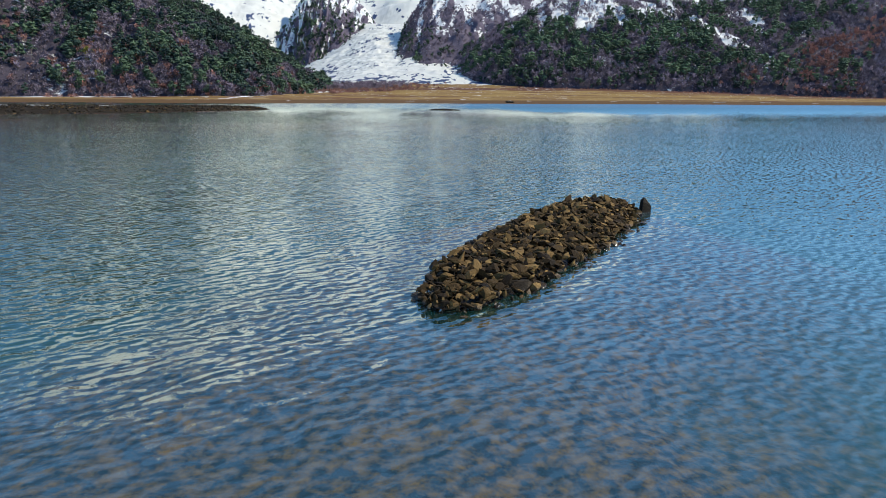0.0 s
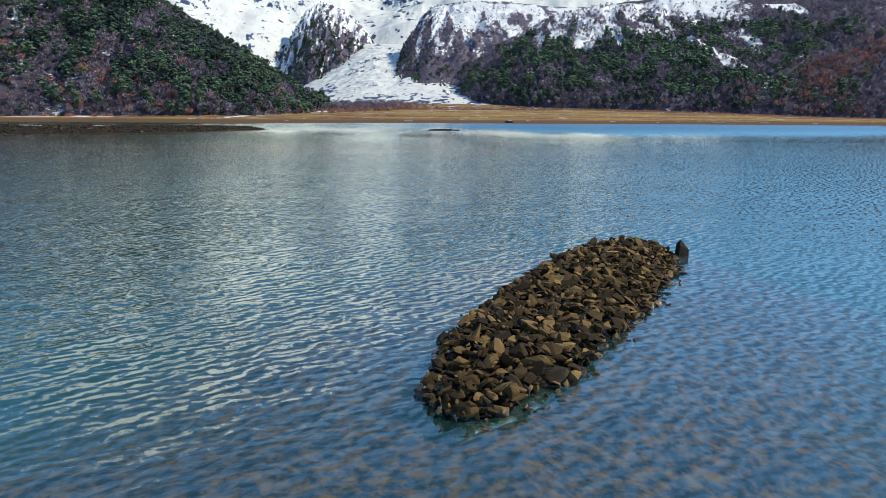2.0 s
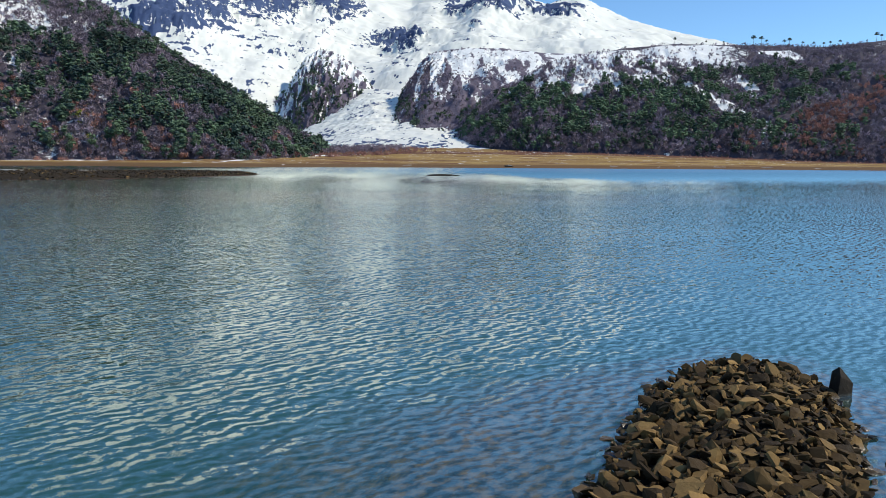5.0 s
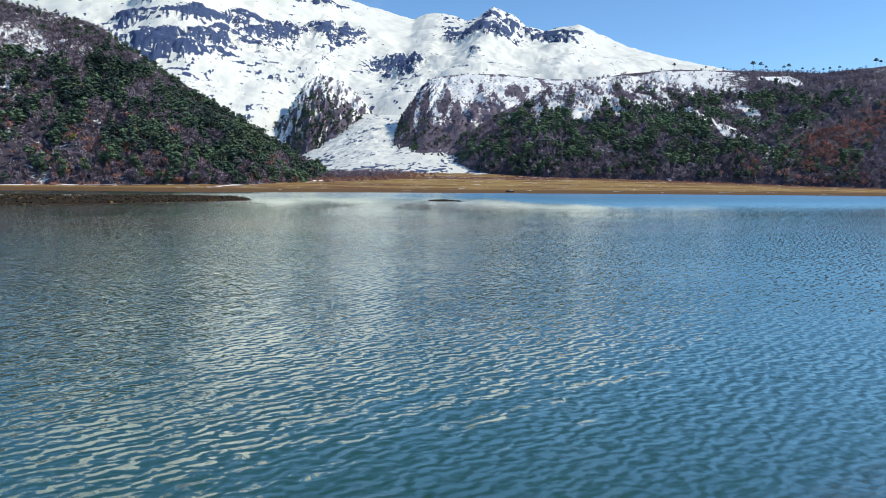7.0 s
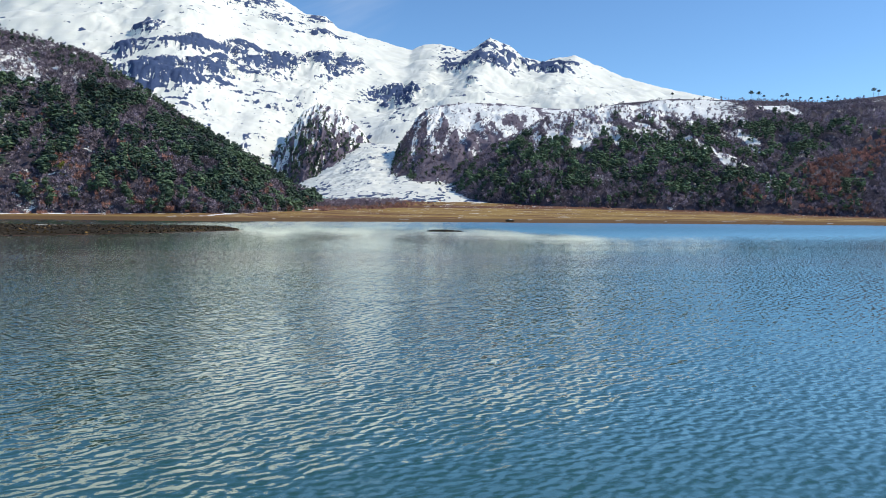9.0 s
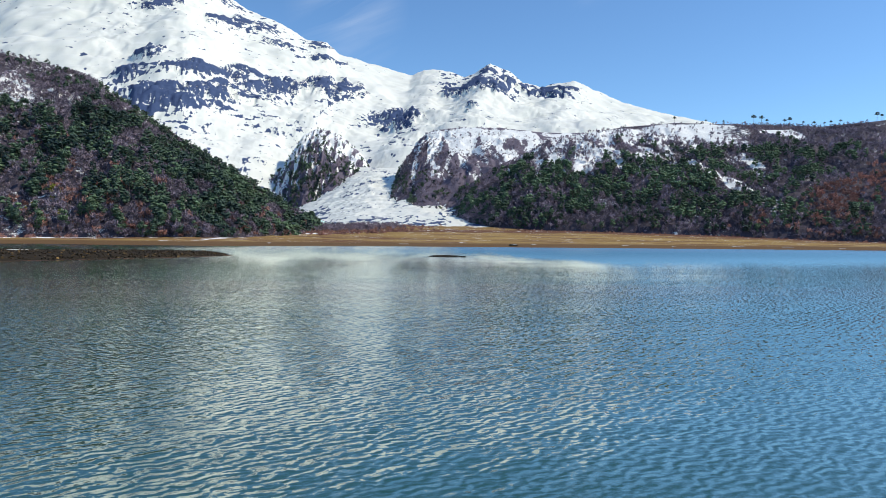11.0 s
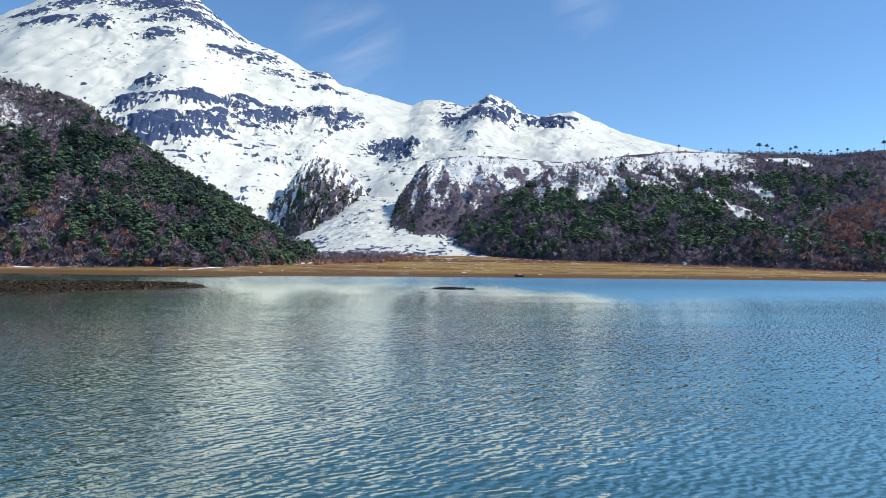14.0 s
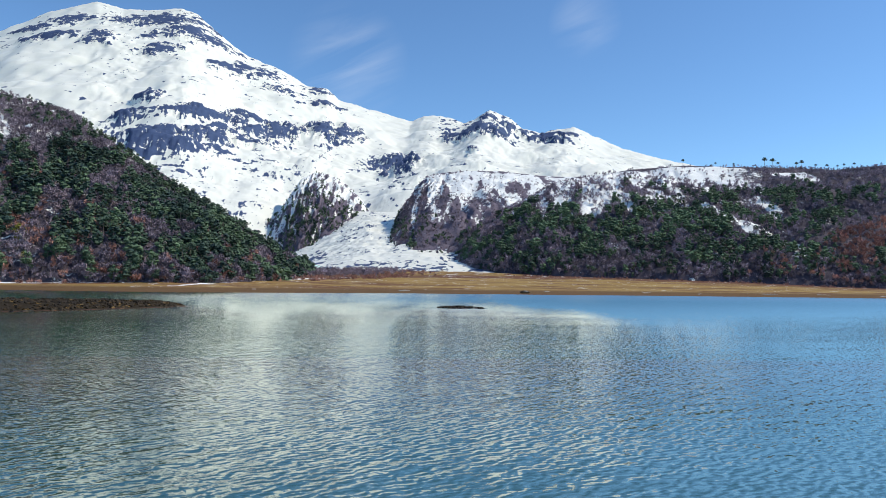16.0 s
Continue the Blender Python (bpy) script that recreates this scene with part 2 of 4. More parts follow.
streak = noise_of(nt, 0.25, 6, 0.7, (0.12, 1, 1))
grass = mix(nt, ramp(nt, streak, (0.52, grey(0)), (0.66, grey(0.8))), grass, (0.46, 0.34, 0.15))
land = mix(nt, edge, sand, grass)
centre_noise = calc(nt, "SUBTRACT", n_fine, 0.5)
land = mix(nt, ramp(nt, calc(nt, "ADD", attribute(nt, "heath"), centre_noise), (0.45, grey(0)), (0.65, grey(0.9))), land, mix(nt, n_fine, (0.085, 0.034, 0.026), (0.17, 0.08, 0.05)))
fleck = ramp(nt, noise_of(nt, 0.5, 3, 0.5, (0.16, 1, 1)), (0.665, grey(0)), (0.685, grey(1)))
fleck = calc(nt, "MULTIPLY", fleck, ramp(nt, calc(nt, "MULTIPLY", height, 0.1), (0.12, grey(0)), (0.4, grey(1))))
land = mix(nt, fleck, land, (0.84, 0.84, 0.82))
gravel = mix(nt, noise_of(nt, 2.2, 6, 0.7), (0.01, 0.008, 0.006), (0.042, 0.03, 0.016))
land = mix(nt, attribute(nt, "stony"), land, gravel)
patch = calc(nt, "ADD", attribute(nt, "snowy"), calc(nt, "MULTIPLY", calc(nt, "SUBTRACT", n_fine, 0.5), 1.6))
land = mix(nt, ramp(nt, patch, (0.5, grey(0)), (0.55, grey(1))), land, (0.85, 0.86, 0.88))
pebble = noise_of(nt, 3.2, 5, 0.65)
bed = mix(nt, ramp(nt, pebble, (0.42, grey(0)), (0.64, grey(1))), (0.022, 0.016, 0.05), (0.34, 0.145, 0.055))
# blue-green light scattered in deep water, put into the deep bed's colour
water_scatter = (0.02, 0.068, 0.042)
bed = mix(nt, ramp(nt, calc(nt, "ADD", calc(nt, "MULTIPLY", height, -0.36), calc(nt, "MULTIPLY", n_fine, 0.25)), (0.5, grey(0)), (1.0, grey(1))), bed, water_scatter)
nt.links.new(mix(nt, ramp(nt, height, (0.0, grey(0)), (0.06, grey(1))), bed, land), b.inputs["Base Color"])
b.inputs["Roughness"].default_value = 0.95
b.inputs["Specular IOR Level"].default_value = 0.15
bump(nt, b, n_fine, 0.5, 0.6)

# lake water: a tinted, partly clear body under a wavy mirror
WATER, nt, b = material("lake_water")
nt.nodes.remove(b)
out = nt.nodes["Material Output"]


def rise(v, a, b):
    n = add(nt, "MapRange")
    n.interpolation_type = "SMOOTHSTEP"
    n.inputs["From Min"].default_value, n.inputs["From Max"].default_value = a, b
    nt.links.new(v, n.inputs["Value"])
    return n.outputs[0]


def centred(v, k):
    return calc(nt, "MULTIPLY", calc(nt, "SUBTRACT", v, 0.5), k)


where, tilt = add(nt, "SeparateXYZ"), add(nt, "SeparateXYZ")
shape = add(nt, "NewGeometry")
nt.links.new(shape.outputs["Position"], where.inputs[0])
nt.links.new(shape.outputs["Normal"], tilt.inputs[0])
def ripples(length, crest, wander):
    """Long-crested ripples, 0 to 1, whose crests run the given way and wander from it."""
    tc, mp = add(nt, "TexCoord"), add(nt, "Mapping")
    mp.vector_type = "TEXTURE"
    mp.inputs["Rotation"].default_value = (0, 0, crest - math.pi / 2)
    w = add(nt, "TexWave", Scale=0.314 / length, Distortion=wander, Detail=2.5)
    w.wave_type, w.bands_direction = "BANDS", "X"
    w.inputs["Detail Scale"].default_value = 1.6
    nt.links.new(tc.outputs["Object"], mp.inputs[0])
    nt.links.new(mp.outputs[0], w.inputs["Vector"])
    return w.outputs["Fac"]


def total(*values):
    first, *rest = values
    for v in rest:
        first = calc(nt, "ADD", first, v)
    return first


# open water, far from the shore that the waves run to
wide = rise(where.outputs["Y"], 50, 220)
ruffled = rise(where.outputs["Y"], 100, 330)
windward = rise(calc(nt, "DIVIDE", where.outputs["X"], calc(nt, "ADD", calc(nt, "MULTIPLY", where.outputs["Y"], 0.25), 10)), -0.05, 0.6)
gusts = noise_of(nt, 0.05, 4, 0.6, (0.22, 1.5, 1))
calm = ramp(nt, gusts, (0.34, grey(0.65)), (0.62, grey(1.0)))
train = ripples(0.44, radians(47), 9.0)
second = ripples(0.29, radians(24), 8.0)
main = noise_of(nt, 5.4, 3, 0.6, (0.38, 1, 1), turn=radians(40))
small = noise_of(nt, 10.0, 3, 0.65, (0.45, 1, 1), turn=radians(26))
cross = noise_of(nt, 5.5, 3, 0.65, (1, 0.5, 1), turn=radians(34))
swell = noise_of(nt, 0.45, 3, 0.6, (0.4, 1, 1), turn=radians(12))
patches = ramp(nt, noise_of(nt, 0.9, 3, 0.6), (0.32, grey(0.5)), (0.6, grey(1.0)))
trains = calc(nt, "MULTIPLY", total(centred(train, 0.24), centred(second, 0.17)), patches)
strength = calc(nt, "MULTIPLY", calc(nt, "SUBTRACT", calc(nt, "ADD", calm, 0.58), total(calc(nt, "MULTIPLY", windward, 0.5), calc(nt, "MULTIPLY", wide, 0.93))), 0.68)
rough = calc(nt, "MULTIPLY", total(trains, centred(main, 0.46), centred(small, 0.34), centred(swell, 0.14)), strength)
# seen along the lake, the faces of the waves that lean to the near shore hide those behind them
hidden = calc(nt, "SUBTRACT", calc(nt, "MULTIPLY", wide, 0.06), 0.07)
over = calc(nt, "SUBTRACT", rough, hidden)
over = calc(nt, "MULTIPLY", calc(nt, "ADD", over, calc(nt, "SQRT", calc(nt, "ADD", calc(nt, "MULTIPLY", over, over), 0.0006))), 0.5)
leaning = total(over, hidden, calc(nt, "MULTIPLY", windward, 0.038), calc(nt, "MULTIPLY", ruffled, 0.04), calc(nt, "MULTIPLY", rise(where.outputs["Y"], 165, 345), 0.06), 0.018)
fine_y = calc(nt, "MULTIPLY", leaning, -1.0)
slope = add(nt, "CombineXYZ")
slope.inputs[2].default_value = 1.0
nt.links.new(calc(nt, "ADD", calc(nt, "DIVIDE", tilt.outputs["X"], tilt.outputs["Z"]), calc(nt, "MULTIPLY", centred(cross, 0.36), calm)), slope.inputs[0])
nt.links.new(calc(nt, "ADD", calc(nt, "DIVIDE", tilt.outputs["Y"], tilt.outputs["Z"]), fine_y), slope.inputs[1])
unit = nt.nodes.new("ShaderNodeVectorMath")
unit.operation = "NORMALIZE"
nt.links.new(slope.outputs[0], unit.inputs[0])
waves = unit.outputs[0]
facet = add(nt, "BsdfGlossy", Color=(0.96, 1, 0.91, 1), Roughness=0.06)
facing = add(nt, "LayerWeight", Blend=0.5)
mirror = calc(nt, "ADD", calc(nt, "MULTIPLY", calc(nt, "POWER", facing.outputs["Facing"], 2.35), 0.96), 0.03, True)
clear = add(nt, "BsdfTransparent", Color=(0.80, 0.94, 0.90, 1))
body = add(nt, "BsdfDiffuse", Color=(0.032, 0.165, 0.145, 1))
under, top = (nt.nodes.new("ShaderNodeMixShader") for _ in range(2))
under.inputs[0].default_value = 0.19
for a, z in ((waves, facet.inputs["Normal"]), (waves, facing.inputs["Normal"]), (clear.outputs[0], under.inputs[1]), (body.outputs[0], under.inputs[2]),
             (mirror, top.inputs[0]), (under.outputs[0], top.inputs[1]), (facet.outputs[0], top.inputs[2]), (top.outputs[0], out.inputs["Surface"])):
    nt.links.new(a, z)

# ---- ground: lake bed, shores and meadow ----
SHORE_X = [-900, -260, -200, -116, -60, 0, 100, 200, 280, 420, 900]
SHORE_Y = [330, 385, 402, 396, 428, 452, 470, 486, 492, 500, 440]
FOOT_X = [-900, -230, -142, -100, -60, 12, 111, 185, 260, 335, 394, 900]
FOOT_Y = [400, 450, 470, 590, 690, 720, 705, 700, 690, 670, 655, 560]
FOOT_Z = [3, 3.2, 5.0, 8.5, 11.5, 14, 12.4, 11.4, 9.4, 6.4, 4.9, 5]
SPIT_X = [-260, -140, -112, -92, -78, -68, -58]
SPIT_Y = [178, 197, 207, 215, 224, 231, 241]
SPIT_W = [60, 44, 37, 30, 22, 13, 3]
AXIS_A, AXIS_B = np.array((0.85, 22.0)), np.array((8.0, 37.1))


def island_half_width(s, r=0.0):
    """How far the stone island reaches from its axis, 0 at its near end, 1 at its far end; r: which side."""
    at = [-0.06, 0.0, 0.12, 0.3, 0.5, 0.7, 0.88, 1.0, 1.06]
    left, right = np.interp(s, at, [0.3, 1.15, 1.75, 2.15, 2.45, 2.4, 2.2, 1.6, 0.4]), np.interp(s, at, [0.3, 1.0, 1.45, 1.8, 2.05, 2.1, 2.05, 1.75, 0.4])
    return np.where(np.asarray(r) > 0, left, right)


def along_island(x, y):
    d = AXIS_B - AXIS_A
    length = np.hypot(*d)
    s = ((x - AXIS_A[0]) * d[0] + (y - AXIS_A[1]) * d[1]) / length**2
    r = ((y - AXIS_A[1]) * d[0] - (x - AXIS_A[0]) * d[1]) / length
    return s, r


def ground_height(x, y):
    shore = np.interp(x, SHORE_X, SHORE_Y) + 5 * fbm(x / 45, x * 0 + 3, 3, 4)
    foot = np.interp(x, FOOT_X, FOOT_Y)
    zf = np.interp(x, FOOT_X, FOOT_Z)
    k = (y - shore) / np.maximum(foot - shore, 20)
    meadow = np.where(k > 0, np.minimum(zf * np.minimum(k, 1.4), k * 60), np.maximum(k * 30, -4.5))
    meadow = meadow + np.where(k > 0.02, 0.25 * fbm(x / 18, y / 9, 4, 8), 0)
    spit_y, spit_w = np.interp(x, SPIT_X, SPIT_Y), np.interp(x, SPIT_X, SPIT_W) + 2.5 * fbm(x / 9, y / 30, 3, 3)
    d = np.where(x < -55, spit_w - np.abs(y - spit_y), -np.hypot(x + 56, y - 243))
    spit = np.clip(d * 0.14, -4.5, 1.3) + np.where(d > 0, 0.15 * fbm(x / 4, y / 4, 3, 6), 0)
    west = np.clip((-150 - x + 14 * fbm(y / 60, y * 0, 3, 2)) * 0.06, -4.5, 3)
    west = np.where(y < 200, west, -4.5)
    s, r = along_island(x, y)
    out = np.maximum(np.abs(r) - island_half_width(np.clip(s, 0, 1), r) - 1.7 * step(0.05, -0.3, s), 0) + 14 * np.maximum(np.maximum(-s, s - 1), 0) * np.where(s < 0, 0.2, 1)
    shoal = -0.25 - out * 0.2 + 0.2 * fbm(x / 3.5, y / 3.5, 3, 12)
    small = 0.25 - np.hypot((x - 1.5) / 5.6, (y - 250) / 2.0) * 0.35
    bar = 0.16 - np.hypot((x + 90) / 27, (y - 142 - 0.12 * (x + 70)) / 2.2) * 0.3 + 0.1 * fbm(x / 6, y / 3, 3, 41)
    back = np.clip((-160 - y) * 0.05, -4.5, 12)
    side = np.clip((x - 430) * 0.05, -4.5, 12)
    parts = [np.full_like(x, -4.5) + 0.3 * fbm(x / 12, y / 12, 3, 1), meadow, spit, west, shoal, small, bar, back, side]
    return np.maximum.reduce(parts)


def lines(*stretches):
    return np.unique(np.concatenate([np.arange(a, b, s) for a, b, s in stretches]))


gx = lines((-4800, -400, 200), (-400, -150, 6), (-150, -20, 2.5), (-20, 25, 0.6), (25, 300, 5), (300, 700, 20), (700, 4801, 200))
gy = lines((-3000, -200, 140), (-200, 0, 10), (0, 48, 0.6), (48, 200, 3), (200, 290, 1.6), (290, 380, 5), (380, 560, 2.5), (560, 760, 5), (760, 1400, 40), (1400, 4801, 200))
X, Y = np.meshgrid(gx, gy, indexing="ij")
Z = ground_height(X, Y)
snowy = step(0.62, 0.8, fbm(X / 26, Y / 7, 4, 31) + 0.35 * step(560, 700, Y) * step(-140, -60, X) * step(130, 20, X)) * (Z > 1.2) * 0.5
stony = step(-50, -60, X) * step(310, 290, Y) * step(120, 150, Y)
gap = np.interp(X, FOOT_X, FOOT_Y) - Y + 14 * fbm(X / 40, Y / 20, 3, 22)
heath = step(64, 34, gap) * step(40, 110, X) + 1.0 * np.exp(-((gap - 52) / 26.0) ** 2) * step(-110, -60, X) * step(130, 60, X)
left_bank = np.exp(-((Y - np.interp(X, FOOT_X, FOOT_Y) + 8) / 7.0) ** 2) * step(-70, -150, X)
strip = np.exp(-((gap - 52) / 9.0) ** 2) * step(-150, -125, X) * step(-50, -75, X)
snowy = np.maximum(snowy, strip * (0.95 + 0.6 * fbm(X / 16, Y / 20, 3, 9)))
snowy = np.maximum(snowy, left_bank * (0.8 + 0.6 * fbm(X / 14, Y / 20, 3, 7)))
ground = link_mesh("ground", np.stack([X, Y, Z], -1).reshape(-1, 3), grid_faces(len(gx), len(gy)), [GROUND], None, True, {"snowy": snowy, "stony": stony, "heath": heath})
tagged(ground, "golden dry meadow, brown sand shore and stony lake bed", "ground", kind="structure")
def wave_train(x, y, crest, spread, lengths, count, steep, spacing, seed):
    """The sway and lift of a train of wavelets whose crests run about one way, left out where the mesh is too coarse for them."""
    g = np.random.default_rng(seed)
    out = np.zeros((3, *x.shape))
    for k in range(count):
        length = math.exp(g.uniform(math.log(lengths[0]), math.log(lengths[1])))
        a = crest + math.pi / 2 + g.normal(0, spread)
        height = steep * math.sqrt(2 / count) * length / (2 * math.pi) * step(length / 3.0, length / 4.5, spacing)
        phase = 2 * math.pi / length * (math.cos(a) * x + math.sin(a) * y) + g.uniform(0, 6.28)
        out += np.stack([0.8 * math.cos(a) * height * np.cos(phase), 0.8 * math.sin(a) * height * np.cos(phase), height * np.sin(phase)])
    return out


wx = lines((-700, -100, 50), (-100, -44, 4), (-44, -22, 0.6), (-22, 22, 0.27), (22, 44, 0.6), (44, 100, 4), (100, 701, 50))
wy = lines((-260, 8, 12), (8, 130, 0.25), (130, 165, 0.4), (165, 200, 1.0), (200, 641, 20))
WX, WY = np.meshgrid(wx, wy, indexing="ij")
space = np.maximum(np.gradient(wx)[:, None], np.gradient(wy)[None, :])
along, across = along_island(WX, WY)
lee = 1 - 0.55 * np.exp(-(((across + 5.5) / 4.0) ** 2) - ((along - 0.45) / 0.55) ** 2)
gust = np.clip(0.95 + 0.45 * fbm(WX / 14, WY / 9, 3, 52), 0.45, 1.4) * lee
right_side = step(4, 30, WX - 0.12 * WY)
lift = wave_train(WX, WY, radians(40), 0.5, (0.8, 1.9), 34, 0.024, space, 61) * gust * (1 - 0.6 * right_side)
lift += wave_train(WX, WY, radians(-34), 0.45, (0.8, 1.7), 20, 0.022, space, 62) * gust * (0.25 + 0.75 * right_side)
water = link_mesh("water", np.stack([WX + lift[0], WY + lift[1], lift[2]], -1).reshape(-1, 3), grid_faces(len(wx), len(wy)), [WATER], None, True)
tagged(water, "rippled blue-green lake water reflecting snow and sky", "lake", kind="structure")

# ---- hills and mountain ----
left_hill = Slope(
    [(-620, 330, 0), (-430, 395, 1), (-300, 425, 2), (-230, 446, 2.5), (-186, 448, 1.5), (-142, 452, 1.5), (-118, 476, 2), (-98, 538, 2.5), (-92, 610, 4)],
    [(-760, 640, 240), (-560, 670, 205), (-440, 690, 178), (-347, 670, 154), (-300, 660, 139), (-239, 655, 96), (-185, 650, 63), (-141, 655, 33), (-112, 690, 6)],
    220, 110, power=0.85, relief=7, size=45, seed=11, gullies=4)
right_hill = Slope(
    [(18, 900, 22), (30, 830, 17), (55, 768, 14.5), (104, 712, 12.2), (185, 695, 11), (260, 685, 9), (335, 665, 6), (394, 650, 4.5), (480, 625, 4), (600, 590, 4)],
    [(45, 1120, 80), (118, 1050, 120), (168, 1010, 142), (212, 1000, 150), (257, 1000, 158), (323, 1000, 164), (430, 1000, 163), (528, 1000, 162), (610, 1000, 171), (800, 980, 205)],
    300, 120, power=0.8, relief=8, size=60, seed=23, gullies=5)
spur = Slope(
    [(-88, 1260, 70), (-82, 1240, 76), (-76, 1160, 66), (-66, 1080, 60), (-32, 980, 43), (30, 900, 25), (110, 860, 22), (200, 850, 20), (300, 850, 20)],
    [(-58, 1350, 108), (-34, 1345, 182), (-16, 1345, 198), (6, 1350, 205), (50, 1350, 210), (120, 1350, 210), (190, 1350, 203), (330, 1350, 200)],
    220, 100, power=1.12, relief=6, size=40, seed=37, gullies=5, drop=0.1)
knob = Slope(
    [(-385, 1450, 60), (-325, 1400, 44), (-272, 1330, 30), (-240, 1280, 25), (-215, 1280, 30), (-160, 1300, 45), (-112, 1480, 90)],
    [(-372, 1700, 150), (-330, 1670, 195), (-300, 1640, 232), (-275, 1660, 250), (-240, 1650, 246), (-200, 1635, 222), (-162, 1610, 184), (-120, 1590, 128)],
    140, 90, power=0.9, relief=8, size=40, seed=51, gullies=10, drop=0.25)
fan = Slope(
    [(-260, 1280, 46), (-180, 1060, 33), (-130, 900, 21), (-98, 820, 16.5), (-48, 785, 15.5), (8, 752, 15), (58, 744, 14.2), (112, 770, 12), (60, 900, 20)],
    [(-165, 1500, 148), (-150, 1500, 148), (-135, 1500, 148), (-118, 1495, 147), (-100, 1490, 146), (-88, 1490, 146), (-78, 1488, 146), (-68, 1485, 146), (-58, 1480, 146)],
    160, 140, power=1.2, relief=3.2, size=26, seed=61, back=0.06, drop=0.3)
massif = Slope(
    [(-1500, 1250, 40), (-640, 1280, 40), (-450, 1300, 45), (-330, 1380, 60), (-200, 1450, 74), (-90, 1330, 88), (30, 1400, 130), (200, 1400, 160), (400, 1400, 160), (900, 1300, 150)],
    [(-3300, 3200, 600), (-2500, 3200, 920), (-1966, 3200, 1110), (-1742, 3210, 1211), (-1542, 3220, 1265), (-1426, 3220, 1232), (-1312, 3210, 1222), (-1160, 3200, 1230), (-1083, 3200, 1205),
     (-952, 3200, 1091), (-849, 3200, 1015), (-694, 3200, 953), (-578, 3200, 882), (-489, 3200, 872), (-437, 3200, 821), (-284, 3200, 780), (-105, 3200, 731),
     (-54, 3200, 757), (22, 3200, 762), (125, 3200, 727), (175, 3200, 743), (244, 3190, 788), (329, 3200, 756), (393, 3200, 706), (483, 3200, 689), (560, 3200, 708), (629, 3200, 717),
     (713, 3200, 680), (842, 3200, 625), (970, 3200, 589), (1119, 3200, 558), (1355, 3200, 512), (1900, 3200, 430), (2800, 3200, 300)],
    540, 230, power=1.1, relief=42, size=420, seed=71, gullies=0, jag=5, back=0.1, drop=0.5)

left_hill.planted, right_hill.planted, spur.planted = (0.2, 1.0), (0.0, 0.86), (0.0, 0.85)


def left_snow(u, v):
    """The open snowy belt under the crest of the nearer hill."""
    return np.exp(-(((v - 0.65 - 0.04 * np.sin(u * 40)) / 0.09) ** 2)) * step(0.56, 0.4, u)


def right_snow(u, v):
    """How much snow lies under the flat crest of the far hillside: torn streaks that run down it, and one patch farther along."""
    n = fbm(u * 26 + v * 5, v * 2.8, 5, 4, 0.6)
    streaks = step(0.44, 0.6, v + 0.46 * n) * step(0.06, 0.14, u) * step(0.68, 0.59, u)
    patch = step(0.4, 0.6, np.exp(-(((u - 0.7) / 0.04) ** 2) - ((v - 0.82 + 1.2 * (u - 0.7)) / 0.1) ** 2) + 0.4 * n) * step(0.93, 0.88, v)
    return np.maximum(streaks, patch)


uu, vv = np.meshgrid(massif.u, np.minimum(massif.v, 1), indexing="ij")
# bare cliffs on the snow: x, height, half width, half height
HIGH_CLIFFS = [(-1575, 1112, 80, 26), (-1721, 1041, 89, 17), (-1525, 929, 130, 18), (-1271, 901, 42, 21), (-1201, 1117, 173, 40), (-1009, 1019, 77, 32), (-924, 987, 73, 18),
               (-1026, 846, 47, 27), (-1144, 975, 24, 22), (-808, 821, 42, 21), (-744, 860, 50, 27), (-603, 763, 48, 13), (-512, 839, 51, 17), (-440, 714, 45, 20), (-866, 541, 30, 15), (-680, 483, 73, 14)]
LOW_CLIFFS = [(-499, 488, 55, 17), (-366, 523, 77, 29), (-593, 399, 56, 18), (-709, 357, 70, 26), (-567, 465, 18, 17), (-580, 528, 53, 10), (-865, 446, 24, 15), (228, 537, 28, 30),
              (157, 565, 28, 26), (80, 540, 44, 22), (294, 648, 20, 34), (451, 566, 48, 22), (344, 572, 17, 19), (108, 401, 14, 11), (573, 634, 18, 13), (223, 709, 18, 11), (-121, 373, 54, 27)]
mx, mz = massif.g[..., 0], massif.g[..., 2].copy()
wx, wz = mx + 26 * fbm(mx / 60, mz / 40, 3, 14), mz + 12 * fbm(mx / 40, mz / 30, 3, 15)
cliff = np.zeros_like(mx)
breaks = np.clip(0.92 + 0.6 * fbm(mx / 38, mz / 22, 4, 16, 0.65), 0, 1.1)
for cx, cz, rx, rz in HIGH_CLIFFS + LOW_CLIFFS:
    rx = rx * 1.15
    cliff = np.maximum(cliff, breaks * np.exp(-np.minimum(((wx - cx) / rx) ** 2 + ((wz - cz) / (rz * 1.45)) ** 2, 30) * 0.5))
speck = 0.6 * fbm(mx / 30, mz / 13, 5, 17, 0.65) + 0.45 * fbm(mx / 60, mz / 10 + 0.01 * mx, 4, 29, 0.6)
cluster = np.clip(0.35 + 0.9 * fbm(mx / 260, mz / 120, 3, 18), 0, 1)
low = step(0.45, 0.15, vv) * step(0.42, 0.2, uu)
basin = np.exp(-(((mx + 230) / 260) ** 2) - ((mz - 520) / 190) ** 2)
peaks = step(-60, 60, mx) * step(640, 420, mx) * step(480, 560, mz)
ribs = fbm((mx + 0.9 * mz) / 8, (mx - mz) / 45, 3, 33, 0.6)
low_ribs = step(620, 420, mz) * step(60, -120, mx) * np.clip(0.6 + 0.9 * fbm(mx / 150, mz / 90, 3, 35), 0, 1)
